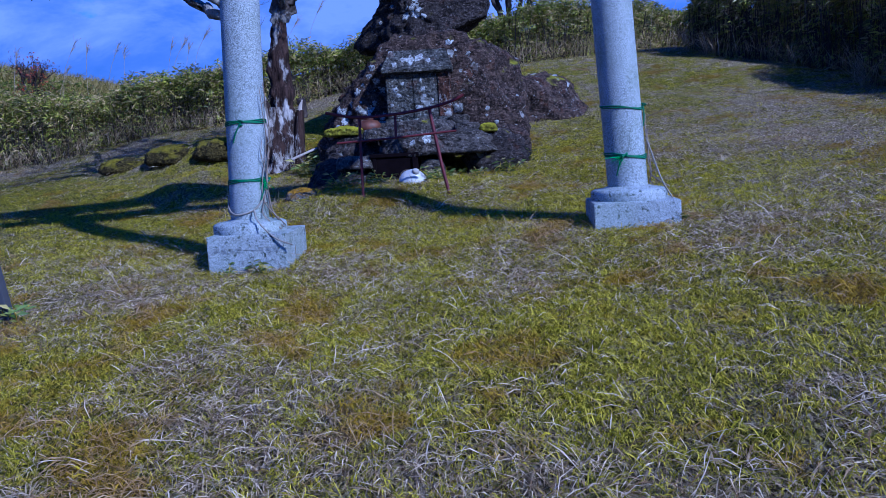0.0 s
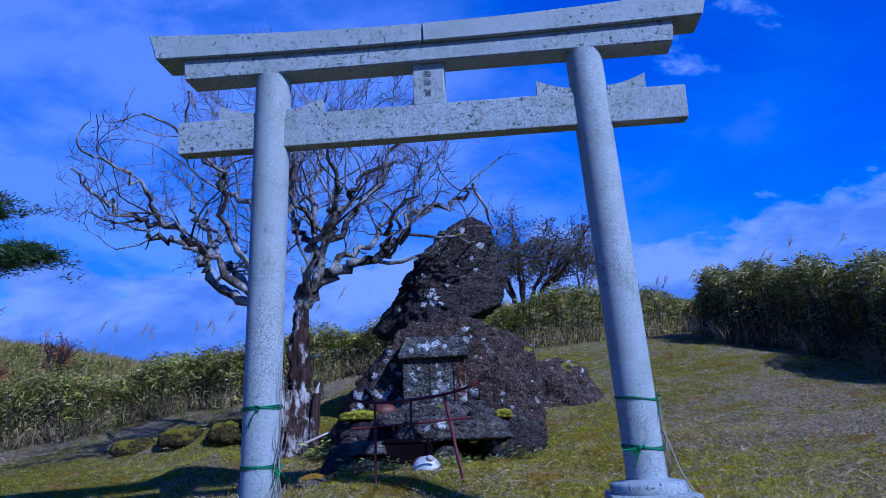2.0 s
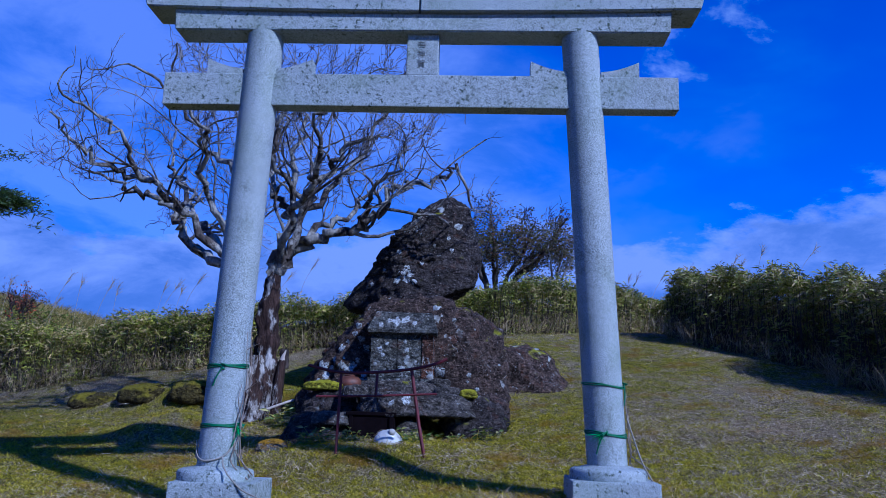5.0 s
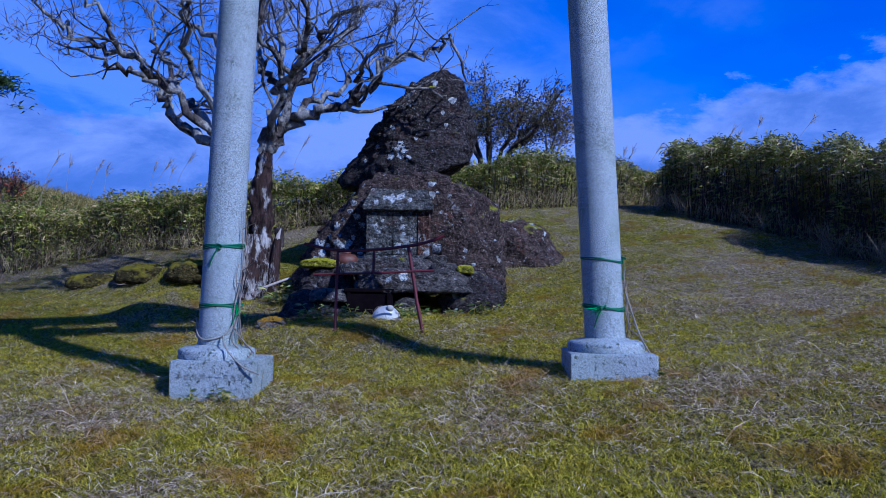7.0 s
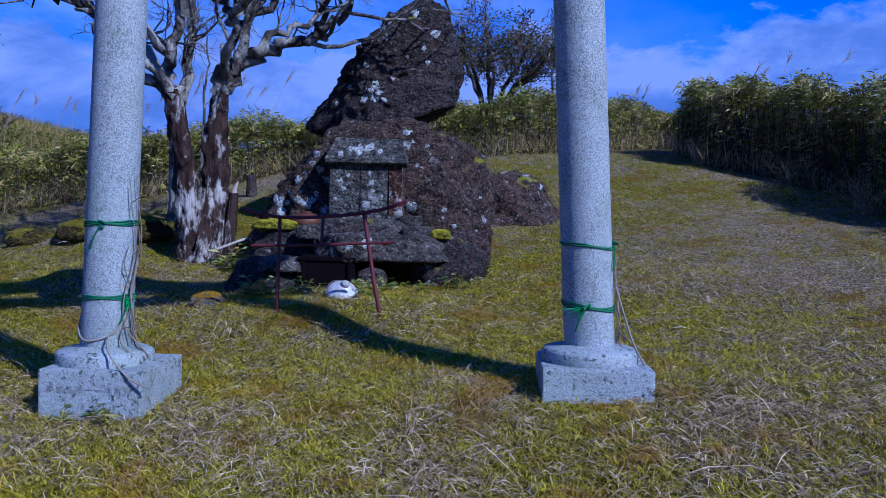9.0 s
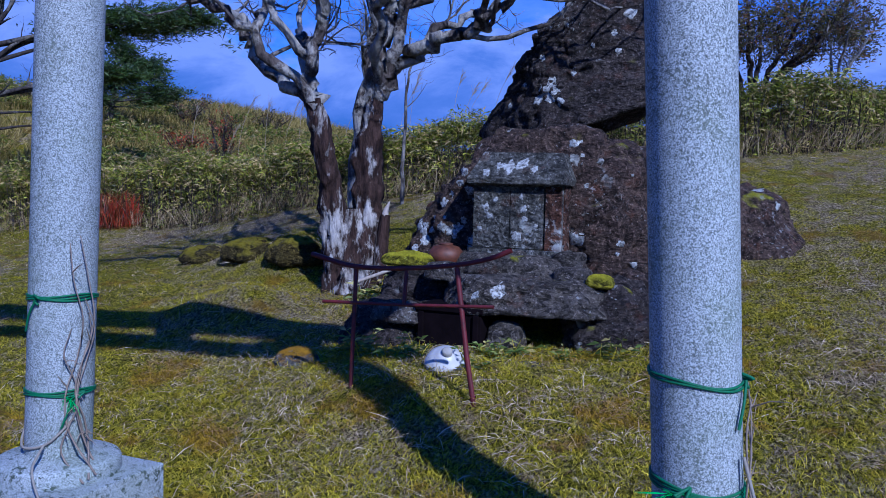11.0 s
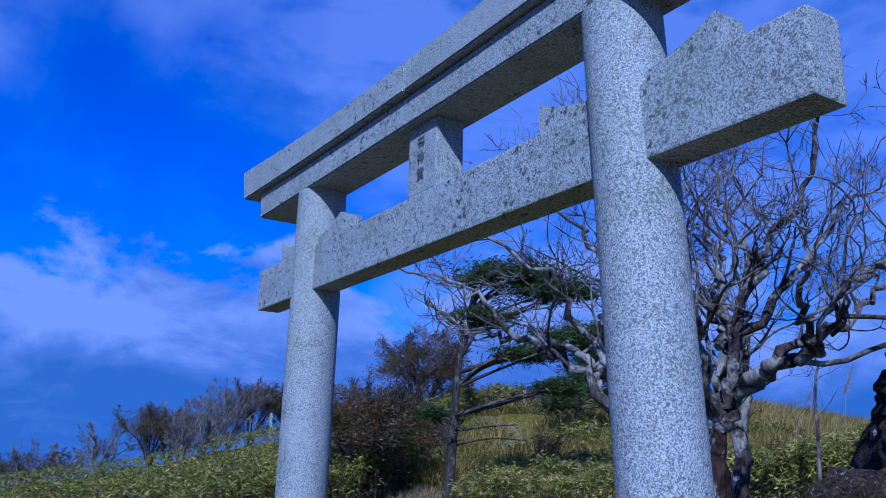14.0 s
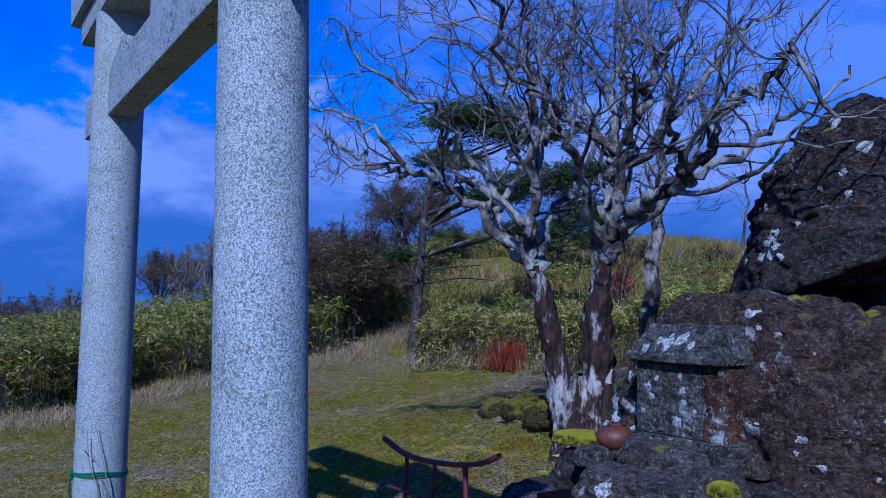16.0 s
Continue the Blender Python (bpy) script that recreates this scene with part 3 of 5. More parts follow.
# dead stems and twine held against the columns by the ropes
for ends, deg, seed, top, base in ((LEFT, -18, 5, 0.95, 0.12), (RIGHT, 2, 9, 0.72, 0.20)):
    g = random.Random(seed)
    vines = thing("dead_vine", "dry brown vine stems and pale twine hanging on a column", "vine", "vines on the gate", at=on_column(ends, 0.2))
    t, w = Tubes(), Tubes()
    for k in range(5 if ends is LEFT else 3):
        z0 = base + g.uniform(-0.04, 0.06)
        z1 = top - g.uniform(0, 0.35)
        d0, ph = deg + g.uniform(-16, 14), g.uniform(0, 6)
        q = spline([on_surface(ends, z0 + (z1 - z0) * i / 6, d0 + (13 if ends is LEFT else 9) * math.sin(1.6 * i + ph), 0.010 + 0.016 * g.random() + (0.09 if i == 0 else 0)) for i in range(7)], 4)
        t.add(q, [0.0038 - 0.002 * i / len(q) for i in range(len(q))], 5)
        for _ in range(3):
            i = g.randrange(3, len(q) - 3)
            tip = q[i] + Vector((g.uniform(0.0, 0.09), g.uniform(-0.07, 0.02), g.uniform(-0.05, 0.07)))
            t.add([q[i], (q[i] + tip) / 2 + Vector((0, 0, g.uniform(-0.01, 0.01))), tip], [0.0028, 0.002, 0.001], 4)
    for loops in range(2):
        if ends is LEFT:
            q = spline([on_surface(ends, 0.33 - 0.05 * loops, -178), on_surface(ends, 0.26 - 0.02 * loops, -150), on_surface(ends, 0.225, -110), on_surface(ends, 0.25, -60), on_surface(ends, 0.33, -20)], 6)
            w.add(q, [0.0045] * len(q), 5)
    hang = [(0.10, -0.05, 0.52), (0.17, -0.08, 0.30), (0.22, -0.1, 0.20), (0.27, -0.13, 0.10)] if ends is RIGHT else [(0.06, -0.12, 0.25), (0.10, -0.2, 0.19), (0.2, -0.245, 0.10), (0.3, -0.27, 0.06)]
    c = on_column(ends, 0.3)
    q = spline([(c.x + a, b, z) for a, b, z in hang], 6)
    w.add(q, [0.0045] * len(q), 5)
    for tub, nm, mt in ((t, "stem", VINE), (w, "twine", PALE_TWINE)):
        o = tub.mesh(nm, mt, None)
        o.parent, o.matrix_parent_inverse = vines, Matrix.Translation(vines.location).inverted()


# ---- rocks ----
def boulder_bm(center, planes, subdiv=5, power=9.0, rough=0.06, seed=0.0, pits=0.0, crag=0.0):
    """A boulder: a ball pressed against flat faces (way, distance from the centre), with worn and broken detail."""
    bm = bmesh.new()
    bmesh.ops.create_icosphere(bm, subdivisions=subdiv, radius=1)
    ways = [(Vector(w).normalized(), h) for w, h in planes]
    off = Vector((seed, seed * 1.7, -seed))
    for v in bm.verts:
        d = v.co.normalized()
        s = sum(max(0.0, w.dot(d) / h) ** power for w, h in ways)
        p = d * (s ** (-1 / power))
        n1 = noise.fractal(p * 2.2 + off, 0.9, 2.1, 4)
        n2 = noise.fractal(p * 9 + off, 0.8, 2.1, 4)
        n3 = noise.fractal(p * 30 + off, 0.7, 2.0, 3) if subdiv >= 5 else 0.0
        if crag:
            w = Vector((p.x * 4.2, p.y * 4.2, p.z * 6.5)) + noise.noise_vector(p * 5 + off) * 0.5 + off
            gaps, cells = noise.voronoi(w)
            n2 += crag * (noise.cell(cells[0] * 7.3) * 1.1 - 1.6 * max(0.0, 1 - (gaps[1] - gaps[0]) / 0.22))
        dent = min(0.0, noise.noise(p * 6 + off) + 0.25) * pits
        p += d * (n1 * rough + n2 * rough * 0.4 + n3 * rough * 0.13 + dent)
        v.co = p + Vector(center)
    return bm


def boulder(name, label, center, planes, mat, category="rock", group="", **kw):
    bm = boulder_bm(center, planes, **kw)
    ob = part(name, bm, mat, None, label, True)
    return tagged(ob, label, category, group)


def blob(w, d, h, flat=0.5):
    """Faces for a lump of that width, depth and height."""
    return [((1, 0, 0), w / 2), ((-1, 0, 0), w / 2), ((0, 1, 0), d / 2), ((0, -1, 0), d / 2), ((0, 0, 1), h / 2), ((0, 0, -1), h / 2),
            ((1, -1, 1), (w + d + h) / 5.2), ((-1, -1, 1), (w + d + h) / 5.6), ((-1, 1, 1), (w + d + h) / 5.0), ((1, 1, 1), (w + d + h) / 5.5), ((0.3, -1, 0.8), (d + h) / 3.4)]


def lichen(on, spots, y0):
    """Pale crusts of lichen on a stone: spots are (x, z, radius), laid on from the front."""
    bpy.context.view_layer.update()
    here = on.matrix_world
    back = here.inverted()
    for k, (x, z, r) in enumerate(spots):
        bm = bmesh.new()
        rings, seed = [], 3.1 * k + x
        for f, h in ((0.0, 0.003), (0.45, 0.003), (0.8, 0.002), (1.0, -0.003)):
            ring = []
            for i in range(1 if f == 0 else 22):
                a = 2 * math.pi * i / 22
                u = Vector((math.cos(a), math.sin(a), seed))
                rr = 0.85 * r * f * (1 + 0.6 * noise.noise(u * 1.3) + 0.55 * noise.noise(u * 4.0) * f)
                found, hit, normal, _ = on.ray_cast(back @ Vector((x + rr * math.cos(a), y0, z + rr * math.sin(a))), back.to_3x3() @ Vector((0, 1, 0)))
                ring.append(None if not found else bm.verts.new(hit + normal * h))
            rings.append(ring)
        deep = [v.co.y for ring in rings for v in ring if v]
        if any(v is None for ring in rings for v in ring) or max(deep) - min(deep) > 3.0 * r:
            bm.free()
            continue
        for i in range(22):
            j = (i + 1) % 22
            bm.faces.new((rings[0][0], rings[1][i], rings[1][j]))
            for a, b in zip(rings[1:], rings[2:]):
                bm.faces.new((a[i], b[i], b[j], a[j]))
        part("lichen_patch", bm, LICHEN, on, "white crust of lichen", True)


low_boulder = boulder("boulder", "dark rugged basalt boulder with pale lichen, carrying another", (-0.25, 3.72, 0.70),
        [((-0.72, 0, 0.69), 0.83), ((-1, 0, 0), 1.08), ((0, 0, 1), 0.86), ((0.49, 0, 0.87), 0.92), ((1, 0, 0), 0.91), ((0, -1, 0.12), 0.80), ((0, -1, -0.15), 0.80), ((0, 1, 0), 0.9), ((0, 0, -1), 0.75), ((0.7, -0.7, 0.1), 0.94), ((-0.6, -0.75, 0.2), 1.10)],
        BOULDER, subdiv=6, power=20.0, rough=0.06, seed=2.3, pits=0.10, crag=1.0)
lichen(low_boulder, ((-0.80, 0.88, 0.055), (-0.87, 0.91, 0.045), (-0.70, 1.155, 0.04), (-0.655, 1.08, 0.035), (-0.88, 1.07, 0.035), (-1.02, 0.81, 0.045), (-0.73, 0.96, 0.03), (-0.94, 0.96, 0.03), (-0.83, 1.13, 0.025), (-0.65, 0.84, 0.04), (-0.97, 0.88, 0.03), (-1.10, 0.72, 0.04), (-1.13, 0.64, 0.045), (-0.76, 1.20, 0.03), (0.025, 0.87, 0.06), (0.60, 1.0, 0.03), (-0.02, 1.46, 0.04), (0.15, 1.35, 0.025), (0.30, 0.85, 0.025), (0.45, 1.1, 0.02), (0.38, 0.72, 0.03)), 1.0)
g = random.Random(5)
lichen(low_boulder, [(x, 0.62 + g.random() ** 1.3 * (0.95 + 1.0 * (x + 0.75) - 0.30), g.uniform(0.016, 0.042)) for x in [g.uniform(-1.15, -0.62) for _ in range(26)]], 1.0)
lichen(low_boulder, [(g.uniform(0.0, 0.7), g.uniform(0.6, 1.4), g.uniform(0.010, 0.022)) for _ in range(14)], 1.0)
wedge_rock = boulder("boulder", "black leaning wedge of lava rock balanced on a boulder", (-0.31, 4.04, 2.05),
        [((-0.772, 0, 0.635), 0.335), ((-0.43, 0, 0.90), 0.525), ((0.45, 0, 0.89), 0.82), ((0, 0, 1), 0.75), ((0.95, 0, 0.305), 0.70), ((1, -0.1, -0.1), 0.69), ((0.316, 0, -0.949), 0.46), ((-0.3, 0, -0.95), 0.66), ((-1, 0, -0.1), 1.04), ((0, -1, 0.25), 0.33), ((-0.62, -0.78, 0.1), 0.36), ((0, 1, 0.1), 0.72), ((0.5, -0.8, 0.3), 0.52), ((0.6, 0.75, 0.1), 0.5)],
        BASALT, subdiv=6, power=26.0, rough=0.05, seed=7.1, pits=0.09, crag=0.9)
lichen(wedge_rock, ((-0.38, 1.88, 0.10), (-0.47, 1.82, 0.05), (-0.29, 1.80, 0.04), (0.14, 2.42, 0.05), (0.08, 2.15, 0.03), (-0.46, 2.12, 0.03), (-0.05, 2.60, 0.045), (-0.75, 1.80, 0.025), (-0.22, 2.0, 0.025), (0.05, 2.28, 0.03), (-0.62, 1.95, 0.022), (-0.1, 2.2, 0.02), (-0.3, 2.35, 0.022)), 3.0)
boulder("boulder", "grey low boulder with pale lichen half sunk in the grass", (0.86, 4.5, 0.85),
        [((1, 0, 0.5), 0.42), ((-1, 0, 0), 0.5), ((0, -1, 0.2), 0.42), ((0, 1, 0), 0.45), ((0, 0, 1), 0.36), ((0, 0, -1), 0.4), ((0.6, -0.5, 0.7), 0.36)],
        BOULDER, subdiv=5, rough=0.06, seed=4.4, crag=0.6)
STONES = "stones at the foot of the shrine"
ledge = boulder("ledge_stone", "broad flat grey ledge stone with lichen", (-0.12, 2.48, 0.565), blob(1.06, 0.66, 0.19), GREY_STONE, group=STONES, subdiv=6, power=16.0, rough=0.05, pits=0.1, seed=1.2, crag=0.6)
lichen(ledge, ((-0.19, 0.60, 0.05), (-0.31, 0.575, 0.03), (-0.52, 0.62, 0.04), (-0.62, 0.55, 0.03)), 1.0)
boulder("ledge_stone", "dark grey stone slab directly under the shrine", (-0.27, 2.82, 0.70), blob(0.84, 0.62, 0.14), GREY_STONE, group=STONES, subdiv=5, power=16.0, rough=0.04, pits=0.08, seed=3.2, crag=0.5)
dark_stone = boulder("stone", "dark squarish boulder in shade with a lichen spot", (-0.93, 2.38, 0.21), blob(0.56, 0.6, 0.56), BASALT, group=STONES, subdiv=5, rough=0.05, seed=8.2, crag=0.5)
lichen(dark_stone, ((-0.98, 0.20, 0.045), (-0.80, 0.42, 0.04)), 1.0)
boulder("stone", "rough dark boulder at the foot of the rock pile", (0.36, 2.58, 0.32), blob(0.58, 0.6, 0.64), BASALT, group=STONES, subdiv=5, rough=0.07, seed=5.5, pits=0.1, crag=0.8)
boulder("stone", "dark rough stone at the side of the rock pile", (0.45, 3.0, 0.45), blob(0.45, 0.5, 0.5), BOULDER, group=STONES, subdiv=5, rough=0.06, seed=15.5, crag=0.7)
boulder("stone", "grey rounded stone on the shrine ledge", (0.12, 2.55, 0.66), blob(0.22, 0.22, 0.12), GREY_STONE, group=STONES, subdiv=4, rough=0.02, seed=6.5)
boulder("stone", "broken grey stone on the ledge at the boulder's foot", (0.02, 2.78, 0.72), blob(0.24, 0.24, 0.16), GREY_STONE, group=STONES, subdiv=4, rough=0.04, seed=16.5, crag=0.5)
boulder("stone", "small grey upright stone beside the dark box", (-0.17, 2.25, 0.30), blob(0.22, 0.18, 0.28), GREY_STONE, group=STONES, subdiv=4, rough=0.02, seed=9.5)
boulder("stone", "small pale stone lying in the grass", (0.09, 1.92, 0.22), blob(0.2, 0.18, 0.14), GREY_STONE, group=STONES, subdiv=4, rough=0.02, seed=1.9)
boulder("stone", "dark stone under the jar on the ledge", (-0.88, 2.74, 0.50), blob(0.52, 0.42, 0.36), BASALT, group=STONES, subdiv=5, rough=0.04, seed=12.9, crag=0.5)
boulder("stone", "flat stone padded with bright yellow-green moss", (-0.97, 2.66, 0.705), blob(0.38, 0.28, 0.075), BRIGHT_MOSS, group=STONES, subdiv=5, power=5.0, rough=0.03, seed=2.9)
boulder("stone", "small stone padded with yellow-green moss on the ledge", (0.30, 2.42, 0.665), blob(0.17, 0.14, 0.08), BRIGHT_MOSS, group=STONES, subdiv=4, power=4.0, rough=0.02, seed=7.7)
boulder("stone", "pale stone lying before the jar", (-0.66, 2.5, 0.66), blob(0.22, 0.18, 0.10), GREY_STONE, group=STONES, subdiv=4, rough=0.02, seed=13.9)
boulder("stone", "greenish grey stone beneath the ledge", (-0.80, 2.2, 0.44), blob(0.34, 0.26, 0.12), GREY_STONE, group=STONES, subdiv=4, rough=0.02, seed=3.9)
MOUND = "mossy mounds beside the tree"
for i, (x, y, w, d, h) in enumerate(((-2.95, 3.86, 0.85, 0.60, 0.20), (-2.45, 3.66, 0.55, 0.50, 0.20), (-3.6, 4.0, 0.75, 0.50, 0.17))):
    boulder("mossy_stone", "low stone sunk in turf under yellow-green moss", (x, y, lie1(x, y) - 0.03), blob(w, d, h), MOSS, group=MOUND, subdiv=5, power=3.0, rough=0.05, seed=10 + i, crag=0.3)
boulder("mossy_stone", "small stone capped with ochre moss in the grass", (-1.15, 1.66, 0.20), blob(0.26, 0.2, 0.16), OCHRE_MOSS, group=MOUND, subdiv=5, power=3.5, rough=0.03, seed=21)

# ---- the stone shrine ----
shrine = thing("stone_shrine", "small lichen-spotted stone shrine with a hipped roof and closed doors", "shrine", at=(-0.305, 2.97, 0.775))


def shrine_part(name, bm, parent, label="", mat=SHRINE):
    bmesh.ops.scale(bm, vec=(1.07, 1.0, 1.05), verts=bm.verts)
    bmesh.ops.transform(bm, matrix=pose(0, 0, 0, 0, 0, 2), verts=bm.verts)
    return part(name, bm, mat, parent, label)


shrine_part("body", box_bm(0.52, 0.36, 0.42, (0, 0, 0.20), 0.01), shrine)
for s in (-1, 1):
    door = shrine_part("door", box_bm(0.196, 0.02, 0.36, (s * 0.101 - 0.045, -0.188, 0.205), 0.005), shrine, "stone door leaf with white lichen")
    lichen(door, ((-0.50, 1.05, 0.033), (-0.44, 1.10, 0.022), (-0.475, 1.0, 0.03), (-0.54, 0.92, 0.02)) if s < 0 else ((-0.275, 1.12, 0.022), (-0.26, 1.045, 0.028), (-0.25, 0.985, 0.026), (-0.30, 0.885, 0.04), (-0.18, 0.945, 0.02)), 1.0)
    shrine_part("pillar", box_bm(0.092 if s > 0 else 0.026, 0.03, 0.37, (0.211 if s > 0 else -0.252, -0.185, 0.205), 0.005), shrine, "rust-stained stone pillar" if s > 0 else "", RUSTY if s > 0 else SHRINE)
shrine_part("side_panel", box_bm(0.02, 0.30, 0.38, (0.258, 0.0, 0.205), 0.006), shrine, "rust-stained side stone", RUSTY)
shrine_part("threshold", box_bm(0.57, 0.42, 0.04, (0, -0.01, 0.0), 0.008), shrine)
bm = bmesh.new()
rings = []
for w, d, z in ((0.255, 0.205, 0.388), (0.288, 0.25, 0.40), (0.292, 0.255, 0.428), (0.272, 0.20, 0.49), (0.242, 0.125, 0.575), (0.232, 0.11, 0.592)):
    rings.append([bm.verts.new((sx * w, sy * d, z + (0.008 if w > 0.3 else 0))) for sx, sy in ((-1, -1), (1, -1), (1, 1), (-1, 1))])
for a, b in zip(rings, rings[1:]):
    for k in range(4):
        bm.faces.new((a[k], a[(k + 1) % 4], b[(k + 1) % 4], b[k]))
bm.faces.new(rings[0][::-1]), bm.faces.new(rings[-1])
bmesh.ops.subdivide_edges(bm, edges=bm.edges[:], cuts=3, use_grid_fill=True)
for v in bm.verts:
    v.co += Vector((noise.noise(v.co * 9), noise.noise(v.co * 9 + Vector((5, 0, 0))), noise.noise(v.co * 9 + Vector((0, 9, 0))))) * 0.006
roof = shrine_part("roof", bm, shrine, "weathered stone hipped roof with white lichen")
lichen(roof, ((-0.36, 1.30, 0.05), (-0.28, 1.32, 0.045), (-0.42, 1.31, 0.03), (-0.50, 1.27, 0.03), (-0.20, 1.29, 0.03)), 1.0)

# ---- the little red gate and the offerings ----
small = thing("small_torii_gate", "small leaning red-painted iron torii before the shrine", "torii gate", at=(-0.30, 1.27, 0.10))


def small_part(name, pts, radii, n=8):
    t = Tubes().add([Vector(p) - small.location for p in pts], radii, n)
    return t.mesh(name, RED_IRON, small)


small_part("post", [(-0.60, 1.27, 0.04), (-0.595, 1.28, 0.42), (-0.59, 1.29, 0.775)], [0.0105] * 3)
small_part("post", [(0.055, 1.25, 0.06), (-0.02, 1.27, 0.42), (-0.085, 1.29, 0.80)], [0.0125] * 3)
q = spline([(-0.83, 1.29, 0.82), (-0.60, 1.29, 0.775), (-0.33, 1.29, 0.782), (-0.08, 1.29, 0.812), (0.07, 1.29, 0.848), (0.165, 1.29, 0.888)], 5)
small_part("lintel", q, [0.0145] * len(q), 4)
small_part("tie_rod", [(-0.76, 1.28, 0.60), (-0.34, 1.28, 0.615), (0.10, 1.27, 0.64)], [0.008] * 3)
small_part("strut", [(-0.335, 1.28, 0.615), (-0.33, 1.29, 0.785)], [0.010] * 2)

crate = thing("wooden_box", "blackened wooden offering box under the ledge", "box", at=(-0.47, 2.27, 0.19))
part("body", box_bm(0.38, 0.26, 0.26, (0, 0, 0.15), 0.006), BLACK_WOOD, crate)
part("lid", box_bm(0.41, 0.29, 0.03, (0, 0, 0.295), 0.006), BLACK_WOOD, crate)
for s in (-1, 1):
    part("batten", box_bm(0.03, 0.02, 0.25, (s * 0.165, -0.14, 0.15), 0.004), BLACK_WOOD, crate)

pot = thing("white_pot", "cracked white glazed round pot lying in the grass", "pot", at=(-0.27, 1.64, 0.175))
bm = lathe_bm([(0.02, -0.078), (0.06, -0.074), (0.10, -0.043), (0.112, 0.0), (0.10, 0.043), (0.07, 0.074), (0.045, 0.088), (0.036, 0.10)], 28)
bmesh.ops.transform(bm, matrix=pose(0, 0, 0.1, 35, 20, 0), verts=bm.verts)
part("body", bm, WHITE, pot, smooth=True)
bm = lathe_bm([(0.022, 0.09), (0.026, 0.10), (0.026, 0.12), (0.02, 0.125)], 16)
bmesh.ops.transform(bm, matrix=pose(0, 0, 0.1, 35, 20, 0), verts=bm.verts)
part("spout", bm, CONCRETE, pot, "grey stopper", True)
t = Tubes().add([pose(0, 0, 0.1, 35, 20, 0) @ Vector((0.1085 * math.cos(a), 0.1085 * math.sin(a), 0.031 + 0.012 * math.sin(3 * a))) for a in [2 * math.pi * i / 32 for i in range(33)]], [0.0013] * 33, 5)
t.mesh("crack_line", VINE, pot)

jar = thing("brown_jar", "rust-brown glazed round jar on the mossy ledge", "jar", at=(-0.76, 2.76, 0.685))
part("body", lathe_bm([(0.06, -0.02), (0.092, 0.0), (0.115, 0.04), (0.112, 0.075), (0.082, 0.108), (0.04, 0.118)], 24), BROWN_GLAZE, jar, smooth=True)
part("rim", lathe_bm([(0.04, 0.115), (0.046, 0.120), (0.046, 0.127), (0.035, 0.130)], 20), BROWN_GLAZE, jar, smooth=True)

stake = thing("stake", "dark square stake leaning in the lawn", "stake", at=(-1.92, -1.0, lie1(-1.92, -1.0)))
part("post", box_bm(0.05, 0.05, 0.42, (-0.02, 0, 0.07), 0.005, turn=pose(0, 0, 0, 0, -9, 0)), STAKE, stake)


# ---- trees ----
def hang(ob, parent):
    ob.parent, ob.matrix_parent_inverse = parent, Matrix.Translation(parent.location).inverted()
    return ob


def crooked(start, way, length, steps, bend, g, lift=0.0):
    pts, p, w = [Vector(start)], Vector(start), Vector(way).normalized()
    for _ in range(steps):
        w = (w + Vector((g.gauss(0, bend), g.gauss(0, bend), g.gauss(0, bend) + lift))).normalized()
        p = p + w * (length / steps)
        pts.append(p)
    return pts


def side_way(way, g, lean):
    way = Vector(way).normalized()
    o = way.orthogonal().normalized()
    o.rotate(Matrix.Rotation(g.uniform(0, 2 * math.pi), 3, way))
    return (way * math.cos(lean) + o * math.sin(lean)).normalized()


def twigs(t, pts, r0, length, level, g, density, bend=0.25, lift=0.05, first=0.25, thin=0.0020):
    """Grows side branches along pts into the Tubes t, level by level."""
    n = max(2, round(density * length))
    for k in range(n):
        u = first + (1 - first) * (k + g.random()) / n
        i = min(len(pts) - 2, int(u * (len(pts) - 1)))
        f = u * (len(pts) - 1) - i
        p = pts[i].lerp(pts[i + 1], f)
        way = side_way(pts[i + 1] - pts[i], g, radians(g.uniform(28, 68)))
        way.z += lift * 2
        L = length * g.uniform(0.32, 0.62) * (1.15 - 0.5 * u)
        r = max(thin, r0 * (1 - 0.75 * u) * 0.46)
        steps = 5 if level > 1 else 3
        q = crooked(p, way, L, steps, bend, g, lift)
        t.add(q, [r + (0.8 * thin - r) * j / steps for j in range(steps + 1)], 4 if r > 0.006 else 3)
        if level > 1:
            twigs(t, q, r, L, level - 1, g, density * 1.35, bend, lift, 0.2, thin)


def fork(t, start, way, length, r, level, g):
    """A crooked branch that splits in two again and again, with short twigs on its last orders."""
    pts = crooked(start, way, length, 4, 0.23, g, 0.03)
    out = pts[-1] - Vector((-1.72, 3.35, 1.95))
    if out.length > 2.55 or out.z < -0.05 + 0.25 * math.hypot(out.x, out.y):
        return
    tip = max(0.0024, r * 0.70)
    t.add(pts, [r + (tip - r) * j / 4 for j in range(5)], 6 if r > 0.010 else 4)
    along = pts[-1] - pts[-2]
    if level > 0:
        for k in range(2 if g.random() < 0.85 else 3):
            fork(t, pts[-1], side_way(along, g, radians(g.uniform(14, 44))) + Vector((0, 0, 0.10)), length * g.uniform(0.62, 0.95), tip * g.uniform(0.66, 0.95), level - 1, g)
    for k in range(g.choice((1, 1, 2))):
        p = pts[g.randint(1, 4)]
        L = g.uniform(0.06, 0.20)
        q = crooked(p, side_way(along, g, radians(g.uniform(25, 70))) + Vector((0, 0, 0.12)), L, 3, 0.25, g, 0.05)
        t.add(q, [0.0030, 0.0026, 0.0022, 0.0016], 3)
        t.add(crooked(q[1], side_way(q[2] - q[1], g, radians(45)), L * 0.5, 2, 0.2, g, 0.05), [0.0022, 0.0018, 0.0014], 3)


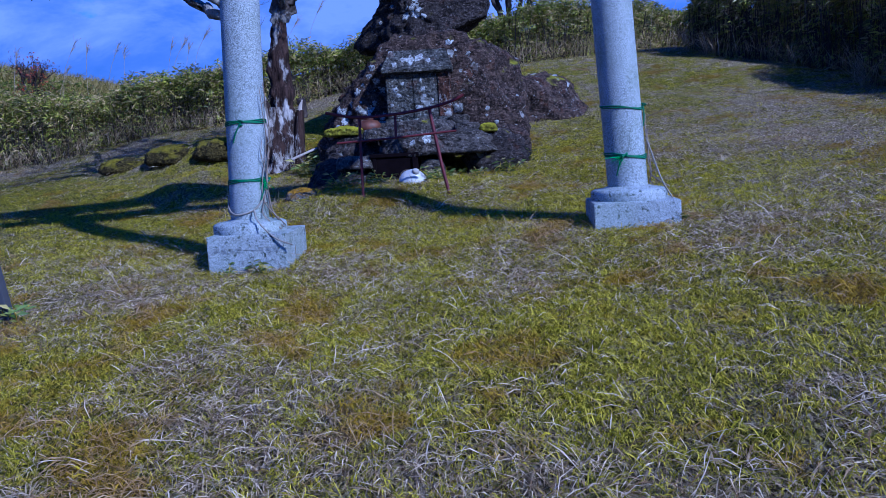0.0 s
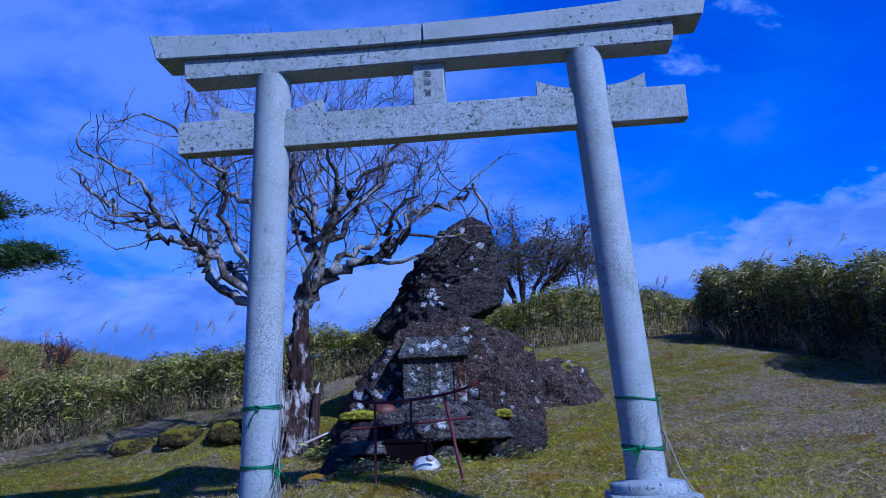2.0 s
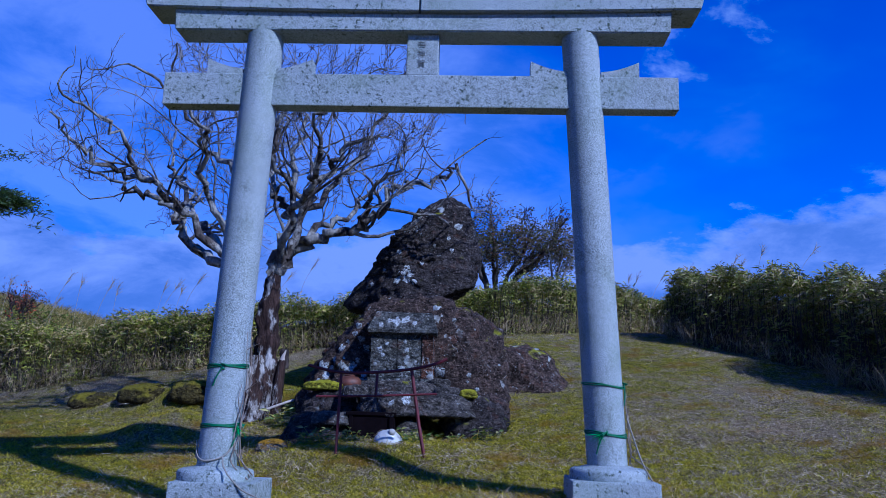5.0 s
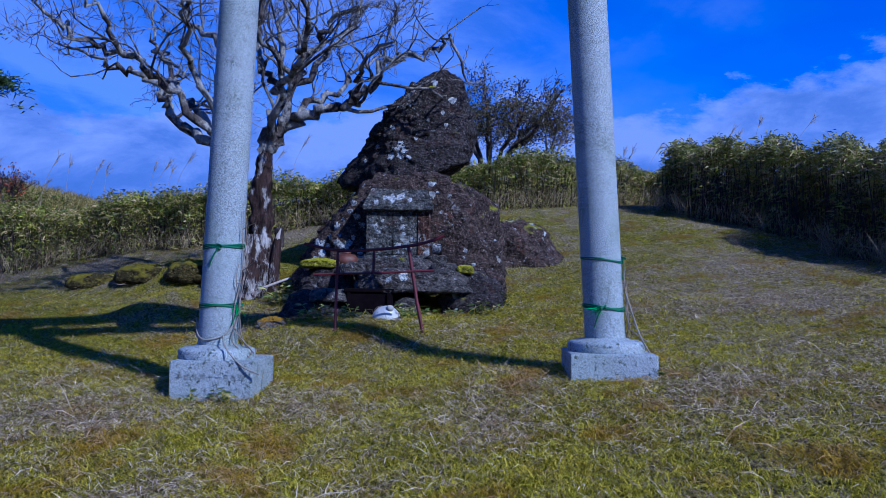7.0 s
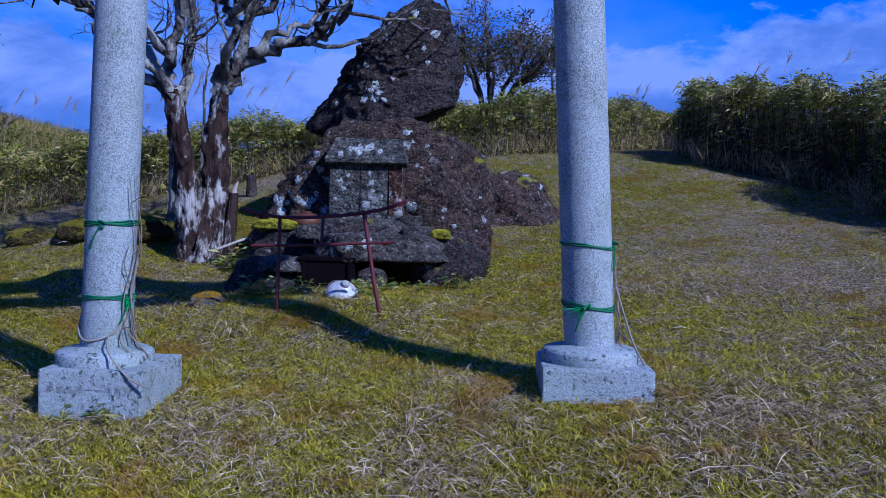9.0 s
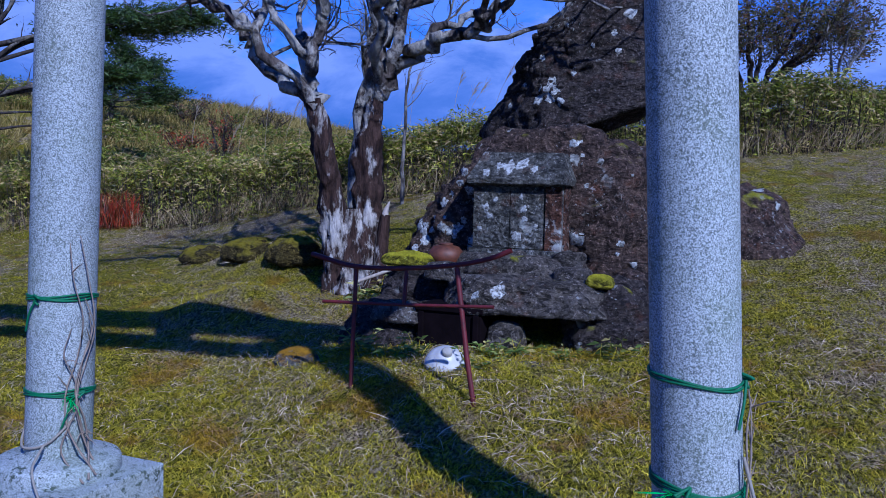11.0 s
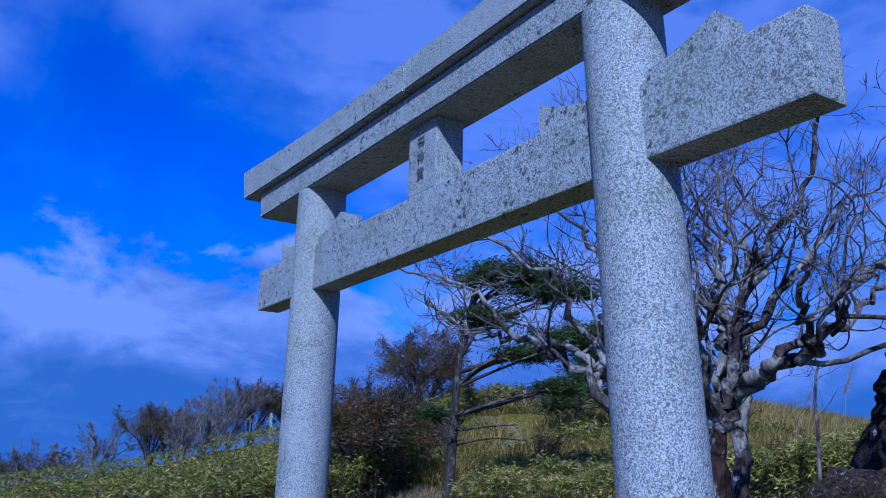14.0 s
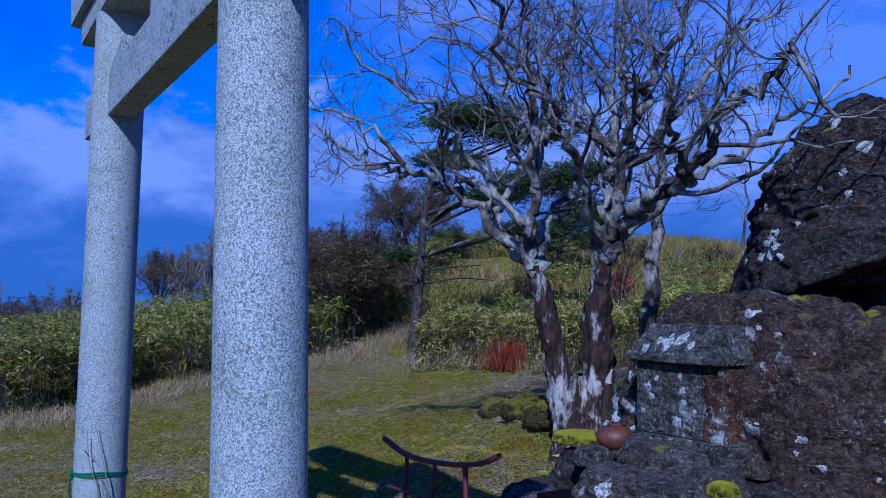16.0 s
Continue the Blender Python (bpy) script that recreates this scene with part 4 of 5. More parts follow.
big = thing("bare_tree", "old leafless tree with pale peeling bark and crooked limbs", "tree", at=(-1.85, 3.35, lie1(-1.85, 3.35)))
g = random.Random(4)
TRUNKS = {
    "a": ([(-1.96, 3.36, 0.28), (-1.96, 3.33, 0.6), (-1.97, 3.26, 1.0), (-1.99, 3.16, 1.42), (-2.05, 3.08, 1.78)], 0.120, 0.062),
    "b": ([(-1.76, 3.44, 0.30), (-1.77, 3.44, 0.65), (-1.79, 3.46, 1.1), (-1.79, 3.48, 1.5), (-1.76, 3.51, 1.88)], 0.134, 0.068),
}
MAIN_BOUGHS = []


def bough(thick, *points):
    far = Vector((-1.85, 3.35, 1.85))
    MAIN_BOUGHS.append(([p if (Vector(p) - far).length < 1.0 else far + (Vector(p) - far) * (1.0 - 0.05 * ((Vector(p) - far).length - 1.0)) for p in points], thick * 0.9))


bough(0.06, (-2.04, 3.09, 1.74), (-2.48, 3.15, 2.02), (-2.64, 3.15, 2.22), (-2.78, 3.15, 2.44), (-3.05, 3.15, 2.55), (-3.3, 3.15, 2.66), (-3.55, 3.2, 2.74))
bough(0.062, (-2.04, 3.09, 1.74), (-2.08, 3.04, 2.02), (-1.95, 3.02, 2.35), (-2.08, 3.12, 2.74), (-2.45, 3.2, 3.05), (-2.62, 3.15, 3.35), (-3.0, 3.1, 3.8))
bough(0.04, (-2.16, 3.22, 2.70), (-2.0, 3.3, 3.1), (-2.1, 3.4, 3.5), (-1.95, 3.5, 4.0))
bough(0.05, (-2.04, 3.09, 1.74), (-2.5, 3.6, 2.25), (-2.85, 4.1, 2.5), (-3.15, 4.6, 3.0), (-3.5, 5.1, 3.3))
bough(0.05, (-2.04, 3.09, 1.74), (-2.45, 2.8, 2.3), (-2.75, 2.5, 2.5), (-2.95, 2.1, 2.85), (-3.25, 1.75, 3.1))
bough(0.068, (-1.765, 3.51, 1.83), (-1.50, 3.5, 2.14), (-1.18, 3.46, 2.22), (-0.93, 3.42, 2.32), (-0.71, 3.4, 2.46), (-0.55, 3.38, 2.69), (-0.25, 3.3, 2.78), (0.02, 3.25, 2.86), (0.22, 3.2, 2.95))
bough(0.062, (-1.765, 3.51, 1.83), (-1.60, 3.46, 2.15), (-1.48, 3.45, 2.52), (-1.28, 3.4, 2.85), (-1.06, 3.35, 3.14), (-0.75, 3.3, 3.35), (-0.5, 3.2, 3.75))
bough(0.06, (-1.765, 3.51, 1.83), (-1.68, 3.48, 2.2), (-1.58, 3.48, 2.52), (-1.66, 3.5, 2.97), (-1.55, 3.5, 3.42), (-1.6, 3.5, 4.0))
bough(0.05, (-1.765, 3.51, 1.83), (-1.48, 3.95, 2.35), (-1.15, 4.35, 2.7), (-1.0, 4.9, 3.05), (-0.7, 5.3, 3.4))
bough(0.05, (-1.765, 3.51, 1.83), (-1.48, 3.0, 2.4), (-1.2, 2.6, 2.65), (-1.1, 2.1, 3.0), (-0.8, 1.8, 3.3))
bough(0.035, (-2.75, 2.5, 2.5), (-3.1, 2.3, 2.6), (-3.35, 2.0, 2.8), (-3.5, 1.75, 3.0))
bough(0.04, (-2.10, 3.05, 2.05), (-2.3, 2.7, 2.55), (-2.2, 2.2, 2.9), (-2.35, 1.6, 3.3))
bough(0.035, (-1.48, 3.45, 2.52), (-1.75, 3.1, 2.9), (-1.7, 2.6, 3.3), (-1.8, 2.2, 3.7))
bough(0.045, (-1.6, 3.48, 2.4), (-1.9, 3.7, 2.75), (-2.0, 3.95, 3.2), (-2.3, 4.2, 3.6), (-2.35, 4.3, 4.1))
bough(0.045, (-1.5, 3.45, 2.45), (-1.2, 3.7, 2.85), (-0.95, 3.9, 3.3), (-0.75, 4.1, 3.6))
bough(0.04, (-2.64, 3.15, 2.22), (-2.75, 3.4, 2.65), (-3.0, 3.6, 2.95), (-3.1, 3.8, 3.4))
bough(0.04, (-1.95, 3.02, 2.35), (-1.7, 2.8, 2.8), (-1.55, 2.6, 3.3), (-1.3, 2.4, 3.6))
bough(0.035, (-0.93, 3.42, 2.32), (-0.75, 3.15, 2.6), (-0.5, 2.9, 2.75), (-0.35, 2.7, 3.0))


def ragged(ob, axis, deep):
    """Ridged, torn bark on a limb's mesh."""
    for v in ob.data.vertices:
        c = min(axis, key=lambda s: (s - v.co).length_squared)
        ridge = abs(noise.noise(Vector((v.co.x * 26, v.co.y * 26, v.co.z * 4.0))))
        d = noise.fractal(Vector((v.co.x * 12, v.co.y * 12, v.co.z * 3.0)), 0.8, 2.0, 4)
        v.co += (v.co - c) * (d * deep + ridge * deep * 1.2 - deep * 0.3)


for key in ("a", "b"):
    pts, r0, r1 = TRUNKS[key]
    q = spline(pts, 16)
    t = Tubes()
    n = len(q)
    t.add(q, [(r0 + (r1 - r0) * i / n) * (1 + 0.35 * math.exp(-i / 8.0)) * (1 + 0.06 * math.sin(i * 0.8)) for i in range(n)], 30)
    ragged(hang(t.mesh("trunk", BARK), big), q, 0.36)
# the joined foot of both stems
t = Tubes()
q = spline([(-1.87, 3.38, 0.22), (-1.87, 3.38, 0.45), (-1.87, 3.39, 0.7), (-1.87, 3.38, 1.0)], 12)
t.add(q, [0.185 - 0.085 * i / len(q) + 0.06 * math.exp(-i / 5) for i in range(len(q))], 36)
ragged(hang(t.mesh("trunk_foot", BARK, None, "joined dark foot with white peeling bark"), big), q, 0.42)
crown = Tubes()
for pts, r in MAIN_BOUGHS:
    q = spline(pts, 6)
    q = [p + Vector((g.gauss(0, 0.028), g.gauss(0, 0.028), g.gauss(0, 0.028))) for p in q]
    t = Tubes()
    n = len(q)
    t.add(q, [r * (1 - 0.80 * (i / n) ** 0.9) * (1 + 0.12 * math.sin(i * 2.3)) for i in range(n)], 10)
    hang(t.mesh("limb", LIMB_BARK), big)
    length = sum((b - a).length for a, b in zip(q, q[1:]))
    for k in range(max(3, round(length * 2.5))):
        u = min(0.95, 0.22 + 0.75 * (k + g.random()) / max(3, round(length * 2.5)))
        i = int(u * (n - 1))
        local = r * (1 - 0.80 * u ** 0.9)
        way = side_way(q[i + 1] - q[i], g, radians(g.uniform(35, 65)))
        way.z += 0.2
        fork(crown, q[i], way, 0.15 * length * g.uniform(0.7, 1.2), max(0.007, local * 0.48), 3, g)
    fork(crown, q[-1], q[-1] - q[-3], 0.10 * length, r * 0.26, 3, g)
hang(crown.mesh("crown", TWIG, None, "dense crown of bare grey twigs"), big)

t = Tubes()
for k in range(14):
    a, r = g.uniform(0, 2 * math.pi), g.uniform(0.1, 0.26)
    x, y = -1.86 + r * math.cos(a), 3.33 + r * math.sin(a)
    t.add(crooked((x, y, lie1(x, y) - 0.03), (0.25 * math.cos(a), 0.25 * math.sin(a), 1), g.uniform(0.25, 0.6), 5, 0.16, g), [0.0045, 0.004, 0.0035, 0.003, 0.002, 0.0015], 4)
hang(t.mesh("sucker_growth", TWIG, None, "pale shoots round the trunk foot"), big)
big.location.x += 0.08

stub = thing("broken_stump", "splintered grey stump with a pale broken top", "stump", at=(-1.58, 3.42, lie1(-1.58, 3.42)))
t = Tubes().add([(-1.58, 3.40, 0.40), (-1.55, 3.41, 0.72), (-1.53, 3.42, 0.96)], [0.065, 0.05, 0.036], 9)
hang(t.mesh("stem", BARK), stub)
t = Tubes().add([(-1.53, 3.41, 0.95), (-1.525, 3.41, 0.99), (-1.50, 3.42, 1.06)], [0.028, 0.022, 0.005], 6)
hang(t.mesh("broken_top", PALE_WOOD, None, "pale splintered wood"), stub)
branch = thing("fallen_branch", "pale bare branch lying on the grass beside the tree", "branch", at=(-1.35, 3.2, lie1(-1.35, 3.2)))
t = Tubes().add([(-1.62, 3.1, 0.47), (-1.42, 3.25, 0.56), (-1.15, 3.5, 0.66)], [0.013, 0.012, 0.008], 7)
hang(t.mesh("wood", PALE_WOOD), branch)


def bare_tree(name, label, x, y, height, spread_by, stems, seed, mat, lean=(0, 0), level=3, density=3.0, thick=0.05, group="", crown_leaf=None, leaf_count=0, leaf_size=0.05, low=0.3, fuzz=0, dome=0):
    g = random.Random(seed)
    z = lie1(x, y)
    tree = thing(name, label, "tree", group, at=(x, y, z))
    t, trunk = Tubes(), Tubes()
    ends = []
    for k in range(stems):
        a = 2 * math.pi * (k + g.random() * 0.6) / stems
        out = spread_by * (0.5 + 0.5 * g.random()) if stems > 1 else spread_by * 0.15
        q = spline([(x + 0.03 * math.cos(a), y + 0.03 * math.sin(a), z - 0.08), (x + 0.25 * out * math.cos(a) + lean[0] * 0.3, y + 0.25 * out * math.sin(a) + lean[1] * 0.3, z + height * 0.35),
                    (x + 0.6 * out * math.cos(a) + lean[0] * 0.7, y + 0.6 * out * math.sin(a) + lean[1] * 0.7, z + height * 0.65 * g.uniform(0.85, 1.1)), (x + out * math.cos(a) + lean[0], y + out * math.sin(a) + lean[1], z + height * g.uniform(0.8, 1.0))], 5)
        q = [p + Vector((g.gauss(0, 0.02), g.gauss(0, 0.02), 0)) * min(1, height / 3) for p in q]
        n = len(q)
        trunk.add(q, [thick * (1 - 0.85 * i / n) + 0.004 for i in range(n)], 7)
        twigs(t, q, thick, height * 0.55, level, g, density * 4.2 / height ** 0.5, 0.22, 0.08, low)
        ends += q[n // 3:]
    hang(trunk.mesh("trunk", mat), tree)
    hang(t.mesh("crown", mat), tree)
    if fuzz:
        pts = np.array([t.v[i] for i in rng.integers(0, len(t.v), fuzz)])
        ways = pts - np.array([x, y, z + 0.25 * height])
        ways = ways / (np.linalg.norm(ways, axis=1, keepdims=True) + 1e-9) + rng.normal(0, 0.5, (fuzz, 3)) + np.array([0.1, 0.1, 0.25])
        hang(leaves("twigwork", pts, 0.12 * height ** 0.5, 0.011, mat, ways), tree)
    if dome:
        # a rounded crown of small twiggy clumps, thin enough to see sky through
        out, up = [], []
        for _ in range(dome):
            a, e, f = g.uniform(0, 2 * math.pi), math.asin(g.uniform(-0.25, 1.0)), g.uniform(0.55, 1.0)
            c = Vector((x + lean[0] * 0.7, y + lean[1] * 0.7, z + 0.60 * height)) + Vector((math.cos(a) * math.cos(e) * spread_by, math.sin(a) * math.cos(e) * spread_by, math.sin(e) * 0.42 * height)) * f
            for _ in range(34):
                out.append(c + Vector((g.gauss(0, 0.11), g.gauss(0, 0.11), g.gauss(0, 0.05))))
                up.append((g.gauss(0, 0.8), g.gauss(0, 0.8), g.gauss(0.4, 0.4)))
        hang(leaves("twig_foliage", np.array(out), 0.07, 0.02, crown_leaf or mat, np.array(up)), tree)
    if crown_leaf:
        pts = np.array([t.v[i] for i in rng.integers(0, len(t.v), leaf_count)]) + rng.normal(0, 0.05, (leaf_count, 3))
        hang(leaves("foliage", pts, leaf_size, leaf_size * 0.45, crown_leaf, rng.normal(0, 1, (leaf_count, 3))), tree)
    return tree


def leaves(name, pts, length, width, mat, ways, jitter=0.35):
    """Many small pointed leaves, each folded along its rib, in one mesh."""
    n = len(pts)
    ways = ways / (np.linalg.norm(ways, axis=1, keepdims=True) + 1e-9)
    ref = rng.normal(0, 1, (n, 3))
    side = np.cross(ways, ref)
    side /= np.linalg.norm(side, axis=1, keepdims=True) + 1e-9
    L = length * (1 + jitter * rng.normal(0, 1, (n, 1)).clip(-1.6, 1.6))
    Wd = width * (1 + 0.2 * rng.normal(0, 1, (n, 1)).clip(-1.5, 1.5)) * 0.5
    mid = pts + ways * L * 0.42
    tip = pts + ways * L
    tip[:, 2] -= L[:, 0] * 0.18
    v = np.stack([pts, mid + side * Wd, tip, mid - side * Wd], 1).reshape(-1, 3)
    i = np.arange(n)[:, None] * 4
    return array_mesh(name, v, np.concatenate([i, i + 1, i + 2, i + 3], 1), mat)


bare_tree("slender_tree", "grey slender dead tree behind the old one", -2.62, 4.85, 3.3, 0.8, 1, 31, LIMB_BARK, (0.15, 0), 3, 3.4, 0.09, low=0.5)
bare_tree("sapling", "thin pale bare sapling in the bamboo grass", -2.9, 6.5, 2.1, 0.25, 1, 12, PALE_TWIG, (0.05, 0), 2, 2.2, 0.022, low=0.5)
bare_tree("shrub", "dark dense shrub with bare twigs behind the rocks", 0.62, 9.9, 1.80, 1.45, 8, 41, DARK_TWIG, (0.35, 0), 3, 2.6, 0.045, "shrubs on the hill", BROWN_LEAF, 4200, 0.045, low=0.42, fuzz=2400, dome=230)
bare_tree("shrub", "pale bare shrub standing in the bamboo grass", 1.6, 9.2, 1.35, 0.45, 3, 43, PALE_TWIG, (0.1, 0), 3, 4.0, 0.02, "shrubs on the hill")
bare_tree("shrub", "small brown shrub on the hedge top", -7.4, 9.0, 1.1, 0.25, 4, 47, DARK_TWIG, (0, 0), 3, 4.5, 0.02, "shrubs on the hill", RED_LEAF, 400, 0.05)
bare_tree("path_tree", "low spreading dark tree with brown twiggy crown beside the path", -13.0, 6.75, 2.35, 1.65, 7, 51, DARK_TWIG, (0.1, -0.2), 3, 3.0, 0.07, "trees on the slope", BROWN_LEAF, 5000, 0.06, low=0.15, fuzz=6000, dome=620)
bare_tree("path_tree", "dark twiggy tree behind the path", -16.8, 10.2, 2.5, 1.4, 5, 53, DARK_TWIG, (0, 0), 3, 3.0, 0.06, "trees on the slope", BROWN_LEAF, 4000, 0.06, fuzz=4000, dome=360)
FAR = "bare trees on the far slope"
for i, (x, y, h, s, m) in enumerate(((-25.6, 6.4, 2.4, 0.6, PALE_TWIG), (-27.5, 8.6, 2.8, 0.9, PALE_TWIG), (-28.5, 9.8, 2.7, 1.1, DARK_TWIG), (-29, 11.5, 2.6, 1.3, DARK_TWIG), (-27.2, 7.6, 2.3, 0.9, PALE_TWIG), (-31, 6.8, 2.6, 1.3, DARK_TWIG), (-32, 5.2, 2.2, 1.2, PALE_TWIG), (-30, 9.0, 2.6, 1.1, PALE_TWIG),
                                     (-37, 3.4, 2.2, 1.5, DARK_TWIG), (-38, 1.6, 2.4, 1.3, DARK_TWIG), (-36, 0.2, 2.2, 1.6, DARK_TWIG), (-35, 4.4, 2.0, 1.3, PALE_TWIG), (-30, 14.5, 2.2, 1.5, DARK_TWIG), (-28, 17.5, 2.0, 1.5, DARK_TWIG), (-29.5, 12.8, 2.3, 1.3, PALE_TWIG), (-33, 8.0, 2.5, 1.4, DARK_TWIG))):
    bare_tree("far_tree", "pale leafless windswept tree on the far slope" if m is PALE_TWIG else "dark twiggy windswept tree on the far slope", x, y, 0.84 * h, 1.35 * s, 6, 60 + i, m, (0.3, 0.2), 3, 2.4, 0.035, FAR, BROWN_LEAF if m is DARK_TWIG else None, 1400, 0.08, low=0.15, fuzz=3600, dome=200 if m is DARK_TWIG else 0)


def pine(label, x, y, height, reach, plates, seed, trunk_r, bare=8):
    """A windswept conifer; plates are (height, along, size, thickness) of its flat sprays of foliage."""
    g = random.Random(seed)
    z = lie1(x, y)
    tree = thing("pine_tree", label, "pine tree", "windswept pines", at=(x, y, z))
    lee = Vector((0.65, 0.76, 0))
    q = spline([(x, y, z - 0.1), Vector((x, y, z + height * 0.3)) + lee * 0.10, Vector((x, y, z + height * 0.62)) + lee * 0.22, Vector((x, y, z + height * 0.96)) + lee * 0.55], 6)
    n = len(q)
    hang(Tubes().add(q, [trunk_r * (1 - 0.78 * i / n) for i in range(n)], 9).mesh("trunk", PINE_BARK), tree)
    t = Tubes()
    pts, ways = [], []

    def limb(h, goal, r, level=3):
        s = q[min(n - 1, int(n * h / height))]
        e = Vector(goal)
        m = s.lerp(e, 0.5) + Vector((g.gauss(0, 0.06), g.gauss(0, 0.06), g.uniform(-0.05, 0.1)))
        b = spline([s, m, e], 6)
        t.add(b, [r * (1 - 0.8 * i / len(b)) for i in range(len(b))], 5)
        twigs(t, b, r, (e - s).length * 0.55, level, g, 2.8, 0.2, 0.02, 0.25)
        return b

    for h, along, size, thick in plates:
        c = Vector((x, y, z + h)) + lee * along
        for k in range(3):
            limb(h * 0.88, c + Vector((g.gauss(0, size * 0.25), g.gauss(0, size * 0.25), 0)), trunk_r * 0.35, 2)
        cross = Vector((-lee.y, lee.x, 0))
        for k in range(int(190 * size)):
            a, b = g.gauss(0, size * 0.42), g.gauss(0, size * 0.30)
            tuft = c + lee * a + cross * b + Vector((0, 0, g.gauss(0, thick * 0.4) - 0.06 * a * a))
            for _ in range(36):
                pts.append(tuft + Vector((g.gauss(0, 0.10), g.gauss(0, 0.10), g.gauss(0, 0.03))))
                ways.append((g.gauss(0.3, 0.7), g.gauss(0.3, 0.7), g.gauss(0.35, 0.4)))
    for k in range(bare):
        h = height * g.uniform(0.3, 0.95)
        way = lee * g.uniform(-0.5, 1.0) * reach * 0.5 + Vector((g.gauss(0, 0.35), g.gauss(0, 0.35), g.uniform(-0.1, 0.25)))
        limb(h, q[min(n - 1, int(n * h / height))] + way, trunk_r * 0.22)
    hang(t.mesh("branchwork", PINE_BARK), tree)
    hang(leaves("foliage", np.array(pts), 0.10, 0.020, NEEDLE, np.array(ways)), tree)


pine("slender windswept pine with flat plates of dark needles", -9.65, 6.35, 4.6, 2.6, ((4.3, 1.0, 1.15, 0.26), (4.0, 1.9, 0.9, 0.2), (3.55, 0.5, 0.6, 0.18), (3.15, 2.2, 1.0, 0.24), (2.9, 1.3, 0.55, 0.12), (3.3, 2.9, 0.6, 0.16), (2.35, 1.9, 0.45, 0.1), (1.9, -0.25, 0.2, 0.1)), 71, 0.11, 16)
pine("low dark windswept pine on the hill crest", -13.1, 12.2, 2.05, 1.9, ((2.05, 0.35, 0.4, 0.35), (1.75, 0.9, 0.65, 0.3), (1.45, 0.1, 0.75, 0.4), (1.2, 1.1, 0.7, 0.35), (1.0, -0.3, 0.5, 0.3)), 73, 0.09, 6)
pine("small distant pine on the skyline", -22.0, 19.0, 1.2, 0.8, ((1.1, 0.2, 0.4, 0.2), (0.7, 0.1, 0.5, 0.2)), 75, 0.06, 2)

stump = thing("stump", "small weathered grey stump in the back lawn", "stump", at=(-2.1, 5.9, lie1(-2.1, 5.9)))
part("wood", lathe_bm([(0.07, -0.05), (0.062, 0.06), (0.055, 0.2), (0.05, 0.24), (0.02, 0.25)], 12), DARK_TWIG, stump, smooth=True)
marker = thing("marker_post", "pale concrete marker post on the hill crest", "post", at=(-19.5, 15.8, lie1(-19.5, 15.8)))
part("post", box_bm(0.07, 0.07, 0.9, (0, 0, 0.4), 0.01), CONCRETE, marker)
marker = thing("marker_post", "pale concrete marker post with a crossarm", "post", at=(-27.0, 10.0, lie1(-27.0, 10.0)))
part("post", box_bm(0.08, 0.08, 1.2, (0, 0, 0.5), 0.01), CONCRETE, marker)
part("crossarm", box_bm(0.3, 0.06, 0.06, (0, 0, 0.95), 0.01), CONCRETE, marker)


# ---- bamboo grass thickets ----
def thicket(name, label, sample, count, height, size, mat, stems=0, face=None, full=0.5):
    """sample(n) gives n points of the plan, with each one's closeness to the open edge (0 to 1)."""
    x, y, edge = sample(count)
    tall = height(x, y) * (1 + 0.10 * np.sin(3.1 * x + 1.3 * y) + 0.07 * np.sin(7.7 * x - 4.1 * y) + 0.06 * np.sin(13.0 * x + 3.0 * y) * np.sin(11.0 * y - 2.0 * x)) * rng.uniform(0.86, 1.08, count)
    u = rng.random(count)
    low = rng.random(count)
    h = np.where(rng.random(count) < full * edge, low, 1 - 0.32 * u * u)
    z = lie(x, y) + tall * h * np.clip(1.05 - 0.25 * edge * (1 - h), 0, 1.1)
    ways = np.stack([rng.normal(0, 0.8, count), rng.normal(0, 0.8, count), rng.normal(0.15, 0.5, count)], 1)
    if face is not None:
        ways[:, :2] += np.array(face) * 0.4
    ob = leaves(name, np.stack([x, y, z], 1), size, size * 0.21, mat, ways)
    tagged(ob, label, "bamboo grass", kind="stuff")
    if stems:
        x, y, edge = sample(stems)
        keep = edge > 0.35
        x, y = x[keep], y[keep]
        t0 = np.stack([x, y, lie(x, y) - 0.03], 1)
        top = t0 + np.stack([rng.normal(0, 0.07, len(x)), rng.normal(0, 0.07, len(x)), height(x, y) * rng.uniform(0.45, 1.02, len(x))], 1)
        w = rng.uniform(0.003, 0.006, len(x))
        ang = rng.uniform(0, np.pi, len(x))
        s = np.stack([np.cos(ang) * w, np.sin(ang) * w, np.zeros(len(x))], 1)
        s2 = np.stack([-np.sin(ang) * w, np.cos(ang) * w, np.zeros(len(x))], 1)
        v = np.stack([t0 - s, t0 + s, top + s * 0.6, top - s * 0.6, t0 - s2, t0 + s2, top + s2 * 0.6, top - s2 * 0.6], 1).reshape(-1, 3)
        i = np.arange(len(x))[:, None] * 8
        f = np.concatenate([np.concatenate([i, i + 1, i + 2, i + 3], 1), np.concatenate([i + 4, i + 5, i + 6, i + 7], 1)])
        tagged(array_mesh(name + "_stems", v, f, STEM), "dry brown stems standing under the bamboo leaves", "stems", kind="stuff")
    return ob


def back_hedge(n):
    x = rng.uniform(-10.0, 4.5, n)
    d = np.minimum(rng.exponential(0.65, n), 4.5)
    wob = 0.18 * np.sin(2.3 * x) + 0.1 * np.sin(5.9 * x + 1)
    return x, np.interp(x, BACK_X, BACK_Y) + wob + d, np.exp(-d / 0.45)


